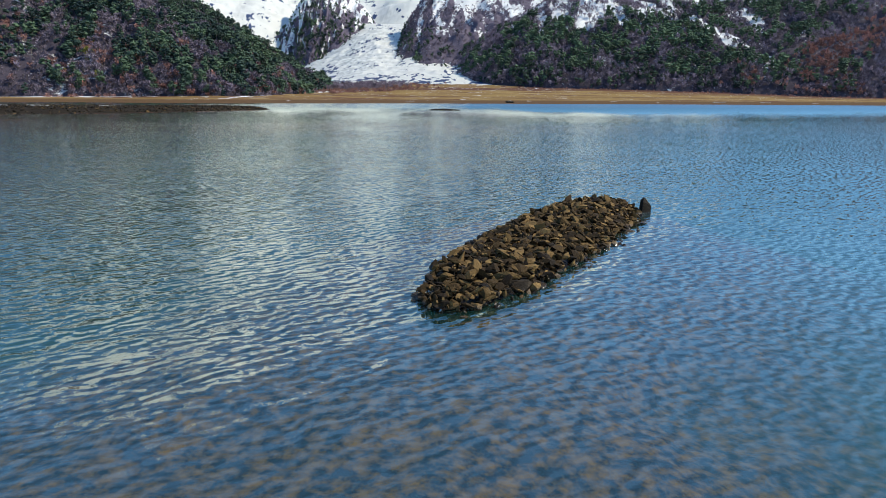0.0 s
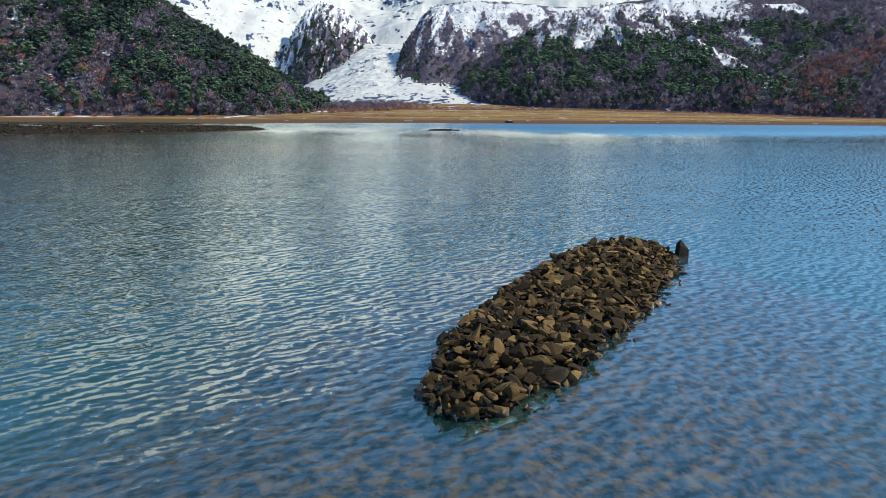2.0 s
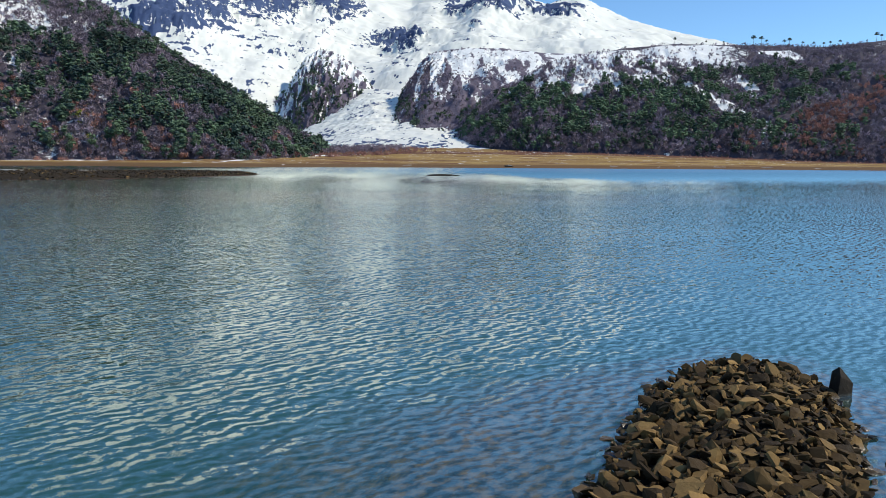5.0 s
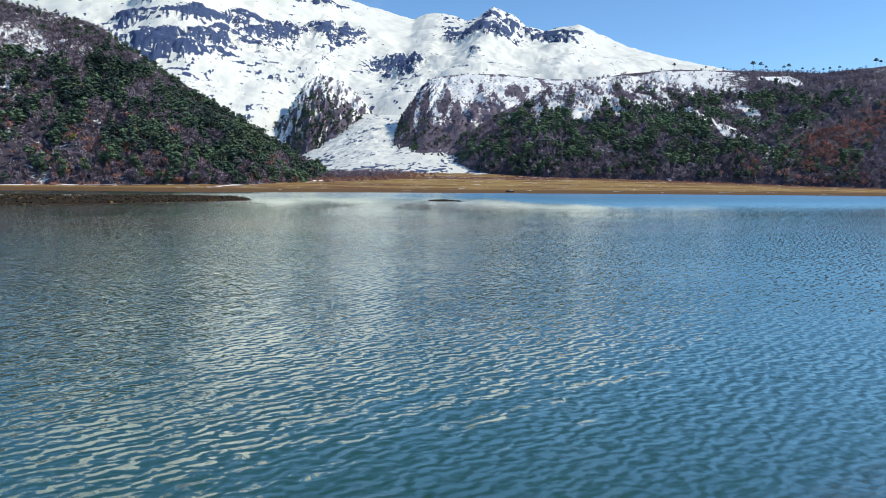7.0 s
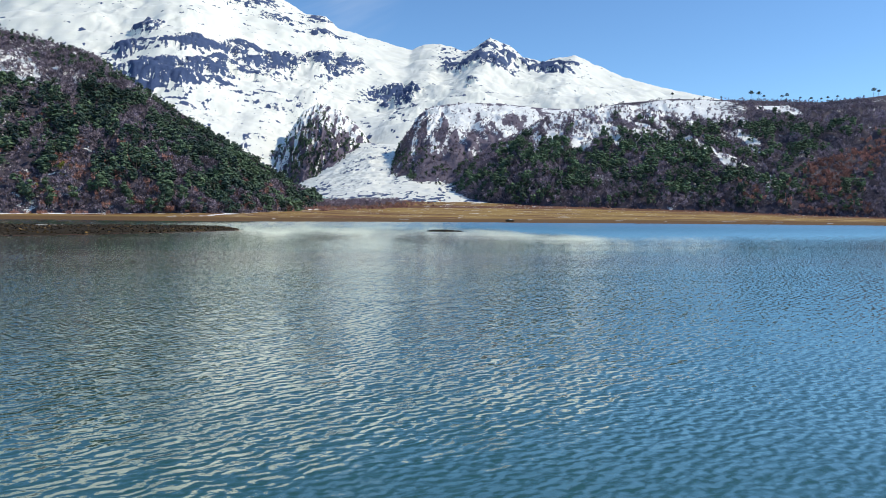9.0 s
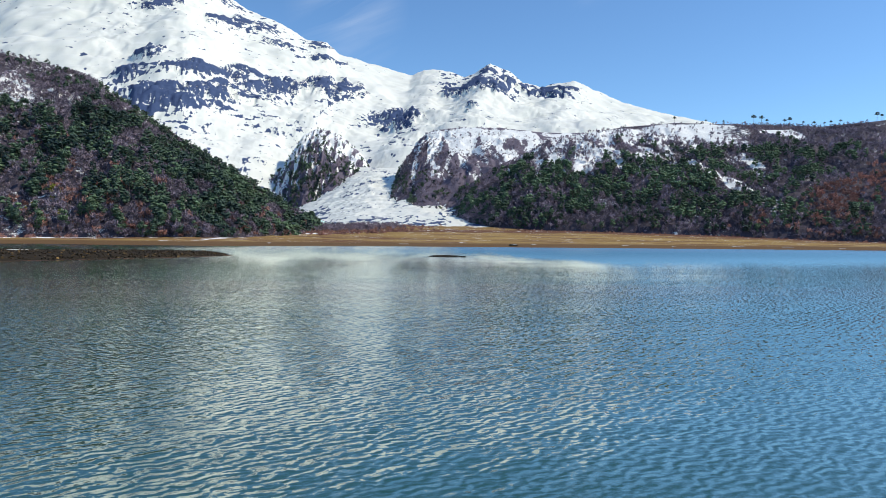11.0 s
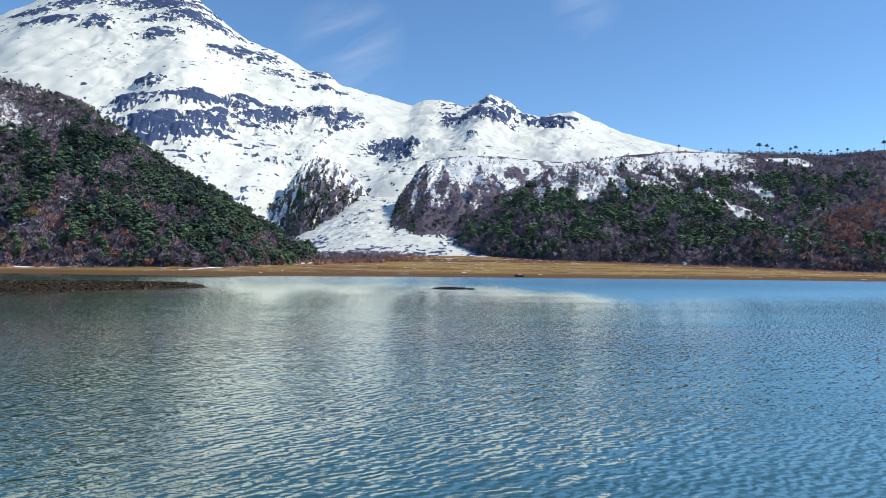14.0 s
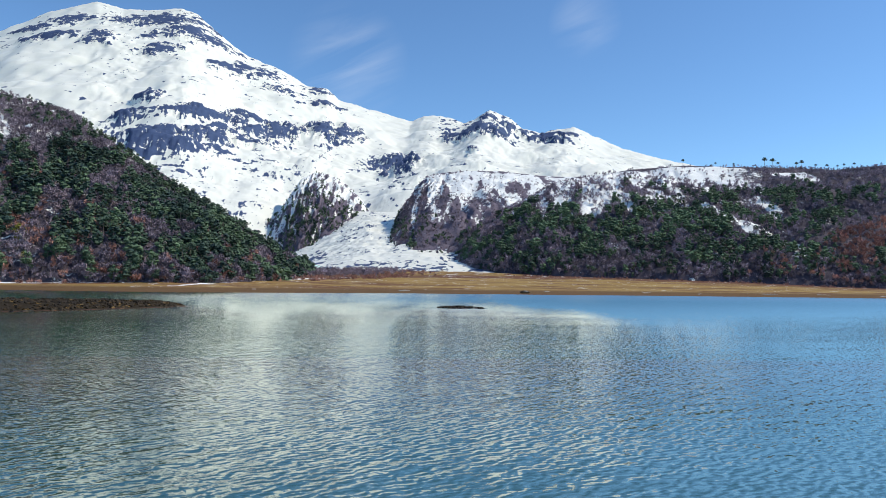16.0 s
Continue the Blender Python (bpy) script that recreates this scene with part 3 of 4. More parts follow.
rock = -0.12 + 0.98 * cliff + low_ribs * (0.3 + 0.75 * np.clip(ribs, -0.4, 0.5)) + 2.8 * peaks * np.clip(fbm(mx / 24, mz / 30, 4, 27, 0.6) - 0.06, 0, 0.4) + 1.25 * np.clip(speck - 0.29 + 0.24 * cluster + 0.08 * step(-300, -700, mx) - 0.25 * basin, 0, 1) + 0.3 * low * (0.4 + 0.55 * speck + 0.7 * ribs)
flute = ridged(mx / 75 + 0.5 * speck + mz / 420, mz / 300, 3, 20)
massif.g[..., 2] += (9 * fbm(mx / 160, massif.g[..., 1] / 120, 4, 19) + 3.0 * flute * step(0.95, 0.5, vv)) * np.sin(np.pi * vv) ** 0.5
massif.g[..., 2] += 20 * step(0.3, 0.75, cliff + 0.2 * speck) * np.sin(np.pi * vv) ** 0.5
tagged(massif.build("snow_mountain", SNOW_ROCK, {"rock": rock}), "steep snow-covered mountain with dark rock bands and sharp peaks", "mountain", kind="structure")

uu, vv = np.meshgrid(left_hill.u, np.minimum(left_hill.v, 1), indexing="ij")
tagged(left_hill.build("hill_left", FOREST_FLOOR, {"rock": 0.7 - 0.1 * step(0.75, 1, vv) - 0.55 * left_snow(uu, vv) + 0.25 * fbm(left_hill.g[..., 0] / 40, left_hill.g[..., 1] / 40, 3, 5)}),
       "steep forested hillside with brown litter and snow patches", "hill", kind="structure")
uu, vv = np.meshgrid(right_hill.u, np.minimum(right_hill.v, 1), indexing="ij")
tagged(right_hill.build("hill_right", FOREST_FLOOR, {"rock": 0.72 - 0.5 * right_snow(uu, vv) + 0.5 * step(0.92, 0.97, vv) * step(0.35, 0.45, uu) + 0.2 * fbm(right_hill.g[..., 0] / 30, right_hill.g[..., 1] / 30, 3, 6)}),
       "long forested hillside with snow below its flat crest", "hill", kind="structure")
uu, vv = np.meshgrid(spur.u, np.minimum(spur.v, 1), indexing="ij")
tagged(spur.build("spur_right", SCRUB_SLOPE, {"rock": 0.8 - 0.66 * step(0.38, 0.9, vv + 0.42 * fbm(uu * 16 + vv * 3, vv * 2.2, 5, 8, 0.6)) + 1.0 * step(0.36, 0.16, uu) * step(0.5, 0.7, vv) * step(1.0, 0.93, vv) * (0.62 + 0.5 * np.sin(spur.g[..., 2] / 2.6 + 2 * fbm(uu * 12, vv * 3, 2, 18))) - 0.16 * step(0.3, 0.08, uu) + 0.4 * step(0.955, 0.985, vv) + 0.45 * fbm(uu * 30, vv * 6, 4, 6)}), "rocky spur with a snowy cliff edge and bare scrub", "hill", kind="structure")
uu, vv = np.meshgrid(knob.u, np.minimum(knob.v, 1), indexing="ij")
tagged(knob.build("knob_left", SCRUB_SLOPE, {"rock": 0.8 - 0.42 * step(0.35, 0.9, vv) + 0.55 * fbm(uu * 30, vv * 5, 5, 9) - 0.3 * step(0.45, 0.2, uu)}), "dark rocky knob with scrub between snow gullies", "hill", kind="structure")
uu, vv = np.meshgrid(fan.u, np.minimum(fan.v, 1), indexing="ij")
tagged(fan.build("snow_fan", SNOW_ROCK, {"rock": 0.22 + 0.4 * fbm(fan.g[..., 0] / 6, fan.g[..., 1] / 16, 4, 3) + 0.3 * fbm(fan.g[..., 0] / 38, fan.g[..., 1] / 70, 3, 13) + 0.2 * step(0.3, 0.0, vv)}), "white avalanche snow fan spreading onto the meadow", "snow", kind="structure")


# ---- trees ----
def strut(a, b, ra, rb, sides=4):
    """A tapered limb between two places."""
    a, b = np.array(a, float), np.array(b, float)
    d = (b - a) / max(np.linalg.norm(b - a), 1e-6)
    e = np.cross(d, (0.31, 0.9, 0.17))
    e /= np.linalg.norm(e)
    f = np.cross(d, e)
    ang = np.arange(sides) / sides * 2 * np.pi
    ring = np.cos(ang)[:, None] * e + np.sin(ang)[:, None] * f
    verts = np.concatenate([a + ring * ra, b + ring * rb])
    i = np.arange(sides)
    j = (i + 1) % sides
    return verts, np.concatenate([np.stack([i, j, j + sides], 1), np.stack([i, j + sides, i + sides], 1)])


def tufts(centres, size, rng, flat=0.5, slim=1.0, up=None):
    """Small leaf triangles round the given centres."""
    n = len(centres)
    a = rng.normal(size=(n, 3))
    a[:, 2] *= flat
    if up is not None:
        a = a * 0.35 + up
    a /= np.linalg.norm(a, axis=1)[:, None]
    b = np.cross(a, rng.normal(size=(n, 3)))
    b /= np.linalg.norm(b, axis=1)[:, None]
    s = size * rng.uniform(0.6, 1.35, (n, 1))
    v = np.stack([centres - a * s * 0.5 - b * s * 0.5 * slim, centres - a * s * 0.5 + b * s * 0.5 * slim, centres + a * s * 0.65], 1)
    return v.reshape(-1, 3), np.arange(3 * n).reshape(-1, 3)


def joined(pieces):
    vs, fs, at = [], [], 0
    for v, f in pieces:
        vs.append(v)
        fs.append(f + at)
        at += len(v)
    return np.concatenate(vs), np.concatenate(fs)


def clump(centre, radius, rng):
    """An uneven eight-sided tuft of foliage."""
    d = np.array([(1, 0, 0), (-1, 0, 0), (0, 1, 0), (0, -1, 0), (0, 0, 1), (0, 0, -1)], float)
    a = rng.uniform(0, 6.28)
    d = d @ np.array([(math.cos(a), math.sin(a), 0), (-math.sin(a), math.cos(a), 0), (0, 0, 1)])
    v = centre + (d + rng.normal(size=(6, 3)) * 0.18) * radius * rng.uniform(0.75, 1.2, (6, 1))
    return v, np.array([(0, 2, 4), (2, 1, 4), (1, 3, 4), (3, 0, 4), (2, 0, 5), (1, 2, 5), (3, 1, 5), (0, 3, 5)])


def evergreen(rng, leaves):
    """A broad-crowned evergreen of height 1: wood and leaves."""
    wood = [strut((0, 0, -0.05), (0.01, 0, 0.8), 0.022, 0.008, 5)]
    heads = []
    for i in range(10):
        z, a = rng.uniform(0.2, 0.88), rng.uniform(0, 6.28)
        r = 0.24 * (1.05 - abs(z - 0.5)) * rng.uniform(0.35, 1.0)
        p = np.array((math.cos(a) * r, math.sin(a) * r, z))
        heads.append(p)
        if i % 3 == 0:
            wood.append(strut((0, 0, z * 0.75), p, 0.009, 0.004, 3))
    heads = np.array(heads)
    k = rng.integers(0, len(heads), leaves)
    d = rng.normal(size=(leaves, 3))
    d /= np.linalg.norm(d, axis=1)[:, None]
    c = heads[k] + d * np.array((0.16, 0.16, 0.13)) * rng.uniform(0.8, 1.1, (leaves, 1))
    return joined(wood), joined([clump(h, np.array((0.15, 0.15, 0.12)), rng) for h in heads] + [tufts(c, 0.07, rng, 0.5)])


def umbrella_pine(rng, leaves):
    """A tall bare trunk under a flat umbrella crown."""
    wood = [strut((0, 0, -0.05), (0, 0, 0.95), 0.018, 0.011, 5)]
    c = []
    for tier in range(4):
        z = 0.72 + tier * 0.075
        for i in range(6):
            a = i * 1.047 + tier * 0.5 + rng.uniform(-0.2, 0.2)
            r = (0.27, 0.27, 0.2, 0.1)[tier] * rng.uniform(0.8, 1.1)
            tip = np.array((math.cos(a) * r, math.sin(a) * r, z + 0.03))
            if tier < 2:
                wood.append(strut((0, 0, z), tip, 0.008, 0.004, 3))
            for k in range(max(1, leaves // 24)):
                s = rng.uniform(0.3, 1.05)
                c.append(np.array((0, 0, z)) * (1 - s) + tip * s + rng.normal(size=3) * (0.02, 0.02, 0.012))
    return joined(wood), tufts(np.array(c), 0.085, rng, 0.3)


def bare_tree(rng, leaves):
    """A leafless broadleaf: forked limbs and a haze of thin twigs."""
    wood = [strut((0, 0, -0.05), (0.01, 0.01, 0.5), 0.02, 0.012, 4)]
    ends = []
    for i in range(5):
        a, z = rng.uniform(0, 6.28), rng.uniform(0.22, 0.5)
        p = np.array((math.cos(a) * 0.19, math.sin(a) * 0.19, z + rng.uniform(0.25, 0.42))) * rng.uniform(0.75, 1.1)
        wood.append(strut((0, 0, z), p, 0.01, 0.004, 3))
        ends.append(((0, 0, z), p))
    d = rng.normal(size=(leaves, 3))
    d /= np.linalg.norm(d, axis=1)[:, None]
    lobes = np.array([p for _, p in ends])[rng.integers(len(ends), size=leaves)]
    c = lobes * (0.8, 0.8, 0.86) + d * (0.17, 0.17, 0.19) * rng.uniform(0.5, 1.0, (leaves, 1))
    return joined(wood), tufts(c, 0.17, rng, 1.0, 0.42, d * (0.7, 0.7, 0.5) + (0, 0, 0.5))


def shrub(rng, leaves):
    """A low bush of many stems."""
    wood = [strut((0, 0, -0.1), (math.cos(a) * 0.35, math.sin(a) * 0.35, 0.7), 0.02, 0.01, 3) for a in rng.uniform(0, 6.28, 2)]
    d = rng.normal(size=(leaves, 3))
    d /= np.linalg.norm(d, axis=1)[:, None]
    c = np.abs(d) * (1, 1, 1) * np.sign(d * (1, 1, 0) + (0, 0, 1)) * np.array((0.55, 0.55, 0.8)) * rng.uniform(0.5, 1, (leaves, 1))
    return joined(wood), tufts(c, 0.3, rng, 1.0, 0.5, d * (0.5, 0.5, 0) + (0, 0, 0.6))


def woods(name, maker, leaf, places, heights, tones, seed, label, leaves=70, kinds=5, parent=None):
    """Many trees in one mesh, of a few builds, each turned and sized by itself."""
    rng = np.random.default_rng(seed)
    builds = [maker(rng, leaves) for _ in range(kinds)]
    vs, fs, tn, sl, at = [], [], [], [], 0
    for k, (wood, crown) in enumerate(builds):
        v0, f0 = joined([wood, crown])
        slot0 = np.r_[np.zeros(len(wood[1]), int), np.ones(len(crown[1]), int)]
        idx = np.arange(k, len(places), kinds)
        if not len(idx):
            continue
        a = rng.uniform(0, 6.28, len(idx))
        w = rng.uniform(0.8, 1.25, len(idx))
        h = heights[idx]
        x = (v0[None, :, 0] * np.cos(a)[:, None] - v0[None, :, 1] * np.sin(a)[:, None]) * (h * w)[:, None]
        y = (v0[None, :, 0] * np.sin(a)[:, None] + v0[None, :, 1] * np.cos(a)[:, None]) * (h * w)[:, None]
        z = v0[None, :, 2] * h[:, None]
        v = np.stack([x, y, z], -1) + places[idx][:, None, :]
        vs.append(v.reshape(-1, 3))
        fs.append((f0[None] + (np.arange(len(idx)) * len(v0))[:, None, None] + at).reshape(-1, 3))
        tn.append(np.repeat(tones[idx], len(v0)))
        sl.append(np.tile(slot0, len(idx)))
        at += len(idx) * len(v0)
    ob = link_mesh(name, np.concatenate(vs), np.concatenate(fs), [BARK, leaf], parent, False, {"tone": np.concatenate(tn)}, np.concatenate(sl))
    return tagged(ob, label, "trees", kind="stuff")


def scatter(sl, n, seed, keep, reach=1.0):
    """n random places on a slope, of which keep(u, v, x, y, chance) picks some."""
    rng = np.random.default_rng(seed)
    u, v = rng.uniform(*sl.planted, n), rng.uniform(0, reach, n)
    p = sl.at(u, v)
    ok = keep(u, v, p, rng.uniform(0, 1, n))
    return p[ok], u[ok], v[ok], rng


def plant(sl, n, seed, share_green, heights, label_side, dense=None, reach=1.0, red_share=None, tone=0.4):
    """Evergreens, umbrella pines and bare trees over one slope."""
    green = lambda u, v, p: share_green(u, v) + 0.75 * fbm(p[:, 0] / 26, p[:, 1] / 26, 4, seed)
    cover = dense or (lambda u, v: u * 0 + 1)
    p, u, v, rng = scatter(sl, n, seed, lambda u, v, p, c: (c < cover(u, v)), reach)
    g = green(u, v, p) + rng.normal(size=len(p)) * 0.12
    h = rng.uniform(*heights, len(p)) * (1 - 0.4 * step(0.6, 0.95, v))
    t = np.clip(tone + 0.35 * fbm(p[:, 0] / 50, p[:, 1] / 50, 2, seed + 1) + rng.normal(size=len(p)) * 0.3, 0, 1)
    tall = (g > 0.5) & (rng.uniform(size=len(p)) < 0.14)
    even, bare = (g > 0.5) & ~tall, g <= 0.5
    red = g < -9
    if red_share:
        red = rng.uniform(size=len(p)) < red_share(u, v, p)
        even, tall = even & ~red, tall & ~red
    bare = bare & ~red
    woods("evergreen_woods", evergreen, EVERGREEN, p[even], h[even], t[even], seed, f"dark evergreen trees covering the {label_side} hillside", 60)
    woods("umbrella_pine_woods", umbrella_pine, EVERGREEN, p[tall], h[tall] * 1.15, t[tall] * 0.7, seed + 1, f"tall umbrella-crowned pines among the {label_side} forest", 72)
    woods("bare_woods", bare_tree, TWIGS, p[bare], h[bare] * 0.8, t[bare], seed + 2, f"leafless grey-brown beech trees on the {label_side} hillside", 48)
    if red.any():
        woods("red_woods", bare_tree, RED_TWIGS, p[red], h[red] * 0.8, t[red], seed + 3, "reddish leafless beech thicket on the hillside", 78)


def left_red(u, v, p):
    return step(0.32, 0.08, v + 0.25 * fbm(p[:, 0] / 30, p[:, 1] / 30, 3, 92)) * 0.2


def right_red(u, v, p):
    """A reddish beech belt climbing the hillside, and patches along its foot."""
    belt = step(0.1, 0.05, np.abs(v - 0.1 - 1.7 * (u - 0.68)) + 0.05 * fbm(p[:, 0] / 30, p[:, 1] / 30, 3, 91)) * step(0.64, 0.69, u) * step(0.65, 0.5, v)
    return 0.97 * belt + 0.5 * step(0.1, 0.02, v + 0.1 * fbm(p[:, 0] / 25, p[:, 1] / 25, 3, 93)) * step(0.5, 0.6, u)


plant(left_hill, 6200, 101, lambda u, v: 0.54 - 0.75 * left_snow(u, v) - 0.25 * step(0.55, 0.7, v) * step(0.6, 0.4, u) - 0.3 * step(0.25, 0.0, v), (6, 11), "nearer", lambda u, v: 1 - 0.05 * left_snow(u, v), 1.0, left_red, 0.3)
plant(right_hill, 8000, 111, lambda u, v: 0.53 - 0.3 * step(0.24, 0.1, u) - 0.6 * step(0.5, 0.72, v) - 0.36 * step(0.64, 0.82, u) + 0.14 * np.exp(-((u - 0.5) / 0.1) ** 2) * step(0.6, 0.45, v) - 0.25 * step(0.12, 0.0, v) - 0.9 * right_snow(u, v), (7, 12), "farther", lambda u, v: (1 - 0.78 * right_snow(u, v)) * (1 - 0.7 * step(0.9, 0.97, v)), 1.0, right_red, 0.7)
plant(right_hill, 1300, 115, lambda u, v: 0.42 + 0 * v, (4, 8), "farther foot of the", None, 0.09)
plant(spur, 3000, 121, lambda u, v: 0.34 - 0.5 * step(0.2, 0.6, v), (5, 9), "spur", lambda u, v: (1 - 0.5 * step(0.3, 0.1, u)) * (1 - 0.93 * step(0.35, 0.85, v + 0.42 * fbm(u * 16 + v * 3, v * 2.2, 5, 8, 0.6))))
plant(knob, 1900, 131, lambda u, v: 0.66 + 0 * v, (7, 11), "knob", lambda u, v: (1 - 0.8 * step(0.4, 0.8, v)) * (1 - 0.6 * step(0.4, 0.2, u)))


def undergrowth(sl, n, seed, cover, heights, side):
    """Low leafless scrub between the trees."""
    p, u, v, g = scatter(sl, n, seed, lambda u, v, p, c: c < cover(u, v))
    t = np.clip(0.4 + 0.4 * fbm(p[:, 0] / 40, p[:, 1] / 40, 3, seed) + g.normal(size=len(p)) * 0.25, 0, 1)
    woods("hill_scrub", shrub, TWIGS, p, g.uniform(*heights, len(p)), t, seed, f"low leafless purple-brown scrub on the {side} hillside", 20, 6)


undergrowth(left_hill, 6500, 141, lambda u, v: 1 - 0.7 * left_snow(u, v), (2.2, 5.0), "nearer")
undergrowth(right_hill, 7500, 142, lambda u, v: 1 - 0.9 * right_snow(u, v), (2.4, 5.4), "farther")
undergrowth(spur, 2600, 143, lambda u, v: 1 - 0.72 * step(0.4, 0.95, v), (2.0, 4.5), "spur")


def woods_on_ground(name, maker, leaf, n, region, heights, seed, label, leaves=60):
    """Bushes on the open shore, where region(x, y, chance) lets them grow."""
    rng = np.random.default_rng(seed)
    x, y = rng.uniform(-330, 430, n), rng.uniform(380, 800, n)
    ok = region(x, y, rng.uniform(0, 1, n))
    x, y = x[ok], y[ok]
    p = np.stack([x, y, ground_height(x, y) - 0.1], -1)
    woods(name, maker, leaf, p, rng.uniform(*heights, len(p)), np.clip(rng.normal(0.5, 0.25, len(p)), 0, 1), seed, label, leaves)


def foot_gap(x, y):
    return np.interp(x, FOOT_X, FOOT_Y) - y


woods_on_ground("shore_bushes", shrub, RED_TWIGS, 26000, lambda x, y, c: (x < -95) & (np.abs(foot_gap(x, y) - 2) < 9) & (c < 0.5), (1.2, 3.6), 201, "leafless red-brown bushes along the foot of the hill")
woods_on_ground("meadow_thicket", shrub, RED_TWIGS, 30000, lambda x, y, c: (x > -135) & (x < 60) & (y > 540) & (foot_gap(x, y) < 100 - 70 * step(-60, 20, x)) & (c < (0.55 + 0.9 * fbm(x / 22, y / 14, 3, 66)) * step(10, -80, x)), (1.2, 3.4), 203, "dark leafless thicket at the back of the meadow", 40)
woods_on_ground("meadow_woods", bare_tree, TWIGS, 30000, lambda x, y, c: (x > -150) & (x < -20) & (y > 560) & (y < 775) & (foot_gap(x, y) < 60) & (c < (0.32 + 0.8 * fbm(x / 25, y / 20, 3, 67)) * step(-20, -70, x)), (4, 8), 204, "purple-brown leafless trees at the back of the meadow", 40)
woods_on_ground("hillfoot_bushes", shrub, RED_TWIGS, 16000, lambda x, y, c: (x > 60) & (np.abs(foot_gap(x, y) - 6) < 14) & (c < 0.35), (1.0, 2.6), 205, "low dark red bushes under the far hillside")
woods_on_ground("olive_bushes", shrub, OLIVE, 3000, lambda x, y, c: ((x > 150) | (x < -150)) & (np.abs(foot_gap(x, y) + 3) < 7) & (c < 0.3), (2.0, 5.0), 207, "olive-green bushes at the foot of the hills")

# ---- single trees ----
def mesh_of(name, v, f, mat, tone):
    me_ob = link_mesh(name, v, f, [mat], None, False, {"tone": np.full(len(v), tone)})
    return me_ob


def single_tree(name, maker, leaf, label, category, group, seed, leaves, tone):
    rng = np.random.default_rng(seed)
    wood, crown = maker(rng, leaves)
    base = new(name)
    for part_name, (v, f), mat in (("trunk", wood, BARK), ("crown", crown, leaf)):
        o = mesh_of(part_name, v, f, mat, tone)
        o.parent = base
    return tagged(base, label, category, group)


def set_copies(maker, protos, places, heights, rng):
    """One tree at each place: the first ones are the models themselves."""
    for i, (p, h) in enumerate(zip(places, heights)):
        m = Matrix.Translation(p) @ Matrix.Rotation(rng.uniform(0, 6.28), 4, "Z")
        ob = protos[i] if i < len(protos) else copy_thing(protos[i % len(protos)], m)
        ob.matrix_basis = m @ Matrix.Diagonal((h, h, h, 1))


rng = np.random.default_rng(5)
protos = [single_tree("umbrella_pine", umbrella_pine, EVERGREEN, "dark umbrella-crowned pine standing on the skyline ridge", "tree", "pines on the ridge", 300 + i, 144, 0.2 + 0.1 * i) for i in range(3)]
u0 = np.array([0.555, 0.668, 0.680, 0.688, 0.716, 0.724, 0.745, 0.762, 0.778, 0.79, 0.808, 0.875, 0.884, 0.6, 0.625])
hs = 1.0 * np.array([9, 13, 12, 8, 9, 11, 7, 8, 7, 8, 8, 13, 9, 6, 5.5])
set_copies(umbrella_pine, protos, [Vector(p) for p in right_hill.at(u0, u0 * 0 + 0.985)], hs, rng)

for name, maker, leaf, label, n, hh, seed in (
        ("evergreen_tree", evergreen, EVERGREEN, "broad dark evergreen tree at the foot of the hill", 34, (8, 13), 310),
        ("beech_tree", bare_tree, TWIGS, "leafless grey-brown beech at the foot of the hill", 30, (6, 10), 320),
        ("olive_tree", evergreen, OLIVE, "small olive-green tree near the lake shore", 12, (4, 7), 330)):
    protos = [single_tree(name, maker, leaf, label, "tree", "trees along the shore", seed + i, 220, 0.25 + 0.2 * i) for i in range(3)]
    u = rng.uniform(0.36, 0.86, n) if name != "olive_tree" else rng.uniform(0.33, 0.5, n)
    p = left_hill.at(u, rng.uniform(0.0, 0.06, n) if name != "olive_tree" else rng.uniform(0.02, 0.2, n))
    set_copies(maker, protos, [Vector(q) for q in p], rng.uniform(*hh, n), rng)


# ---- stones ----
def stone_mesh(name, rng, mat, flat=0.55, points=13):
    """One angular, frost-split stone about 1 across."""
    bm = bmesh.new()
    p = rng.normal(size=(points, 3))
    p /= np.linalg.norm(p, axis=1)[:, None]
    p *= rng.uniform(0.42, 0.62, (points, 1)) * np.array((1.15, 0.85, flat))
    for q in p:
        bm.verts.new(q)
    hull = bmesh.ops.convex_hull(bm, input=bm.verts)
    bmesh.ops.delete(bm, geom=[v for v in bm.verts if not v.link_faces], context="VERTS")
    me = bpy.data.meshes.new(name)
    bm.to_mesh(me)
    bm.free()
    me.materials.append(mat)
    return me


def raw(me):
    v = np.array([q.co[:] for q in me.vertices])
    f = np.array([q.vertices[:] for q in me.polygons])
    return v, f


rng = np.random.default_rng(77)
STONES = [stone_mesh("stone", rng, STONE, rng.uniform(0.24, 0.5), 15) for _ in range(18)]
DARKS = [stone_mesh("stone", rng, DARK_STONE, rng.uniform(0.45, 0.85)) for _ in range(8)]


def stone_pose(x, y, z, size, rng, tilt=0.45):
    return Matrix.LocRotScale((x, y, z), Euler((rng.normal(0, tilt), rng.normal(0, tilt), rng.uniform(0, 6.28))), (size, size * rng.uniform(0.75, 1.1), size * rng.uniform(0.75, 1.15)))


def stones_as_parts(parent, meshes, poses, rng):
    for m in poses:
        o = new("stone", meshes[rng.integers(len(meshes))])
        o.parent, o.matrix_basis = parent, m


def stones_joined(name, meshes, mat, poses, rng, parent=None):
    data = [raw(m) for m in meshes]
    pieces = []
    for m in poses:
        v, f = data[rng.integers(len(data))]
        a = np.array(m)
        pieces.append((v @ a[:3, :3].T + a[:3, 3], f))
    v, f = joined(pieces)
    return tagged(link_mesh(name, v, f, [mat], parent), kind="stuff")


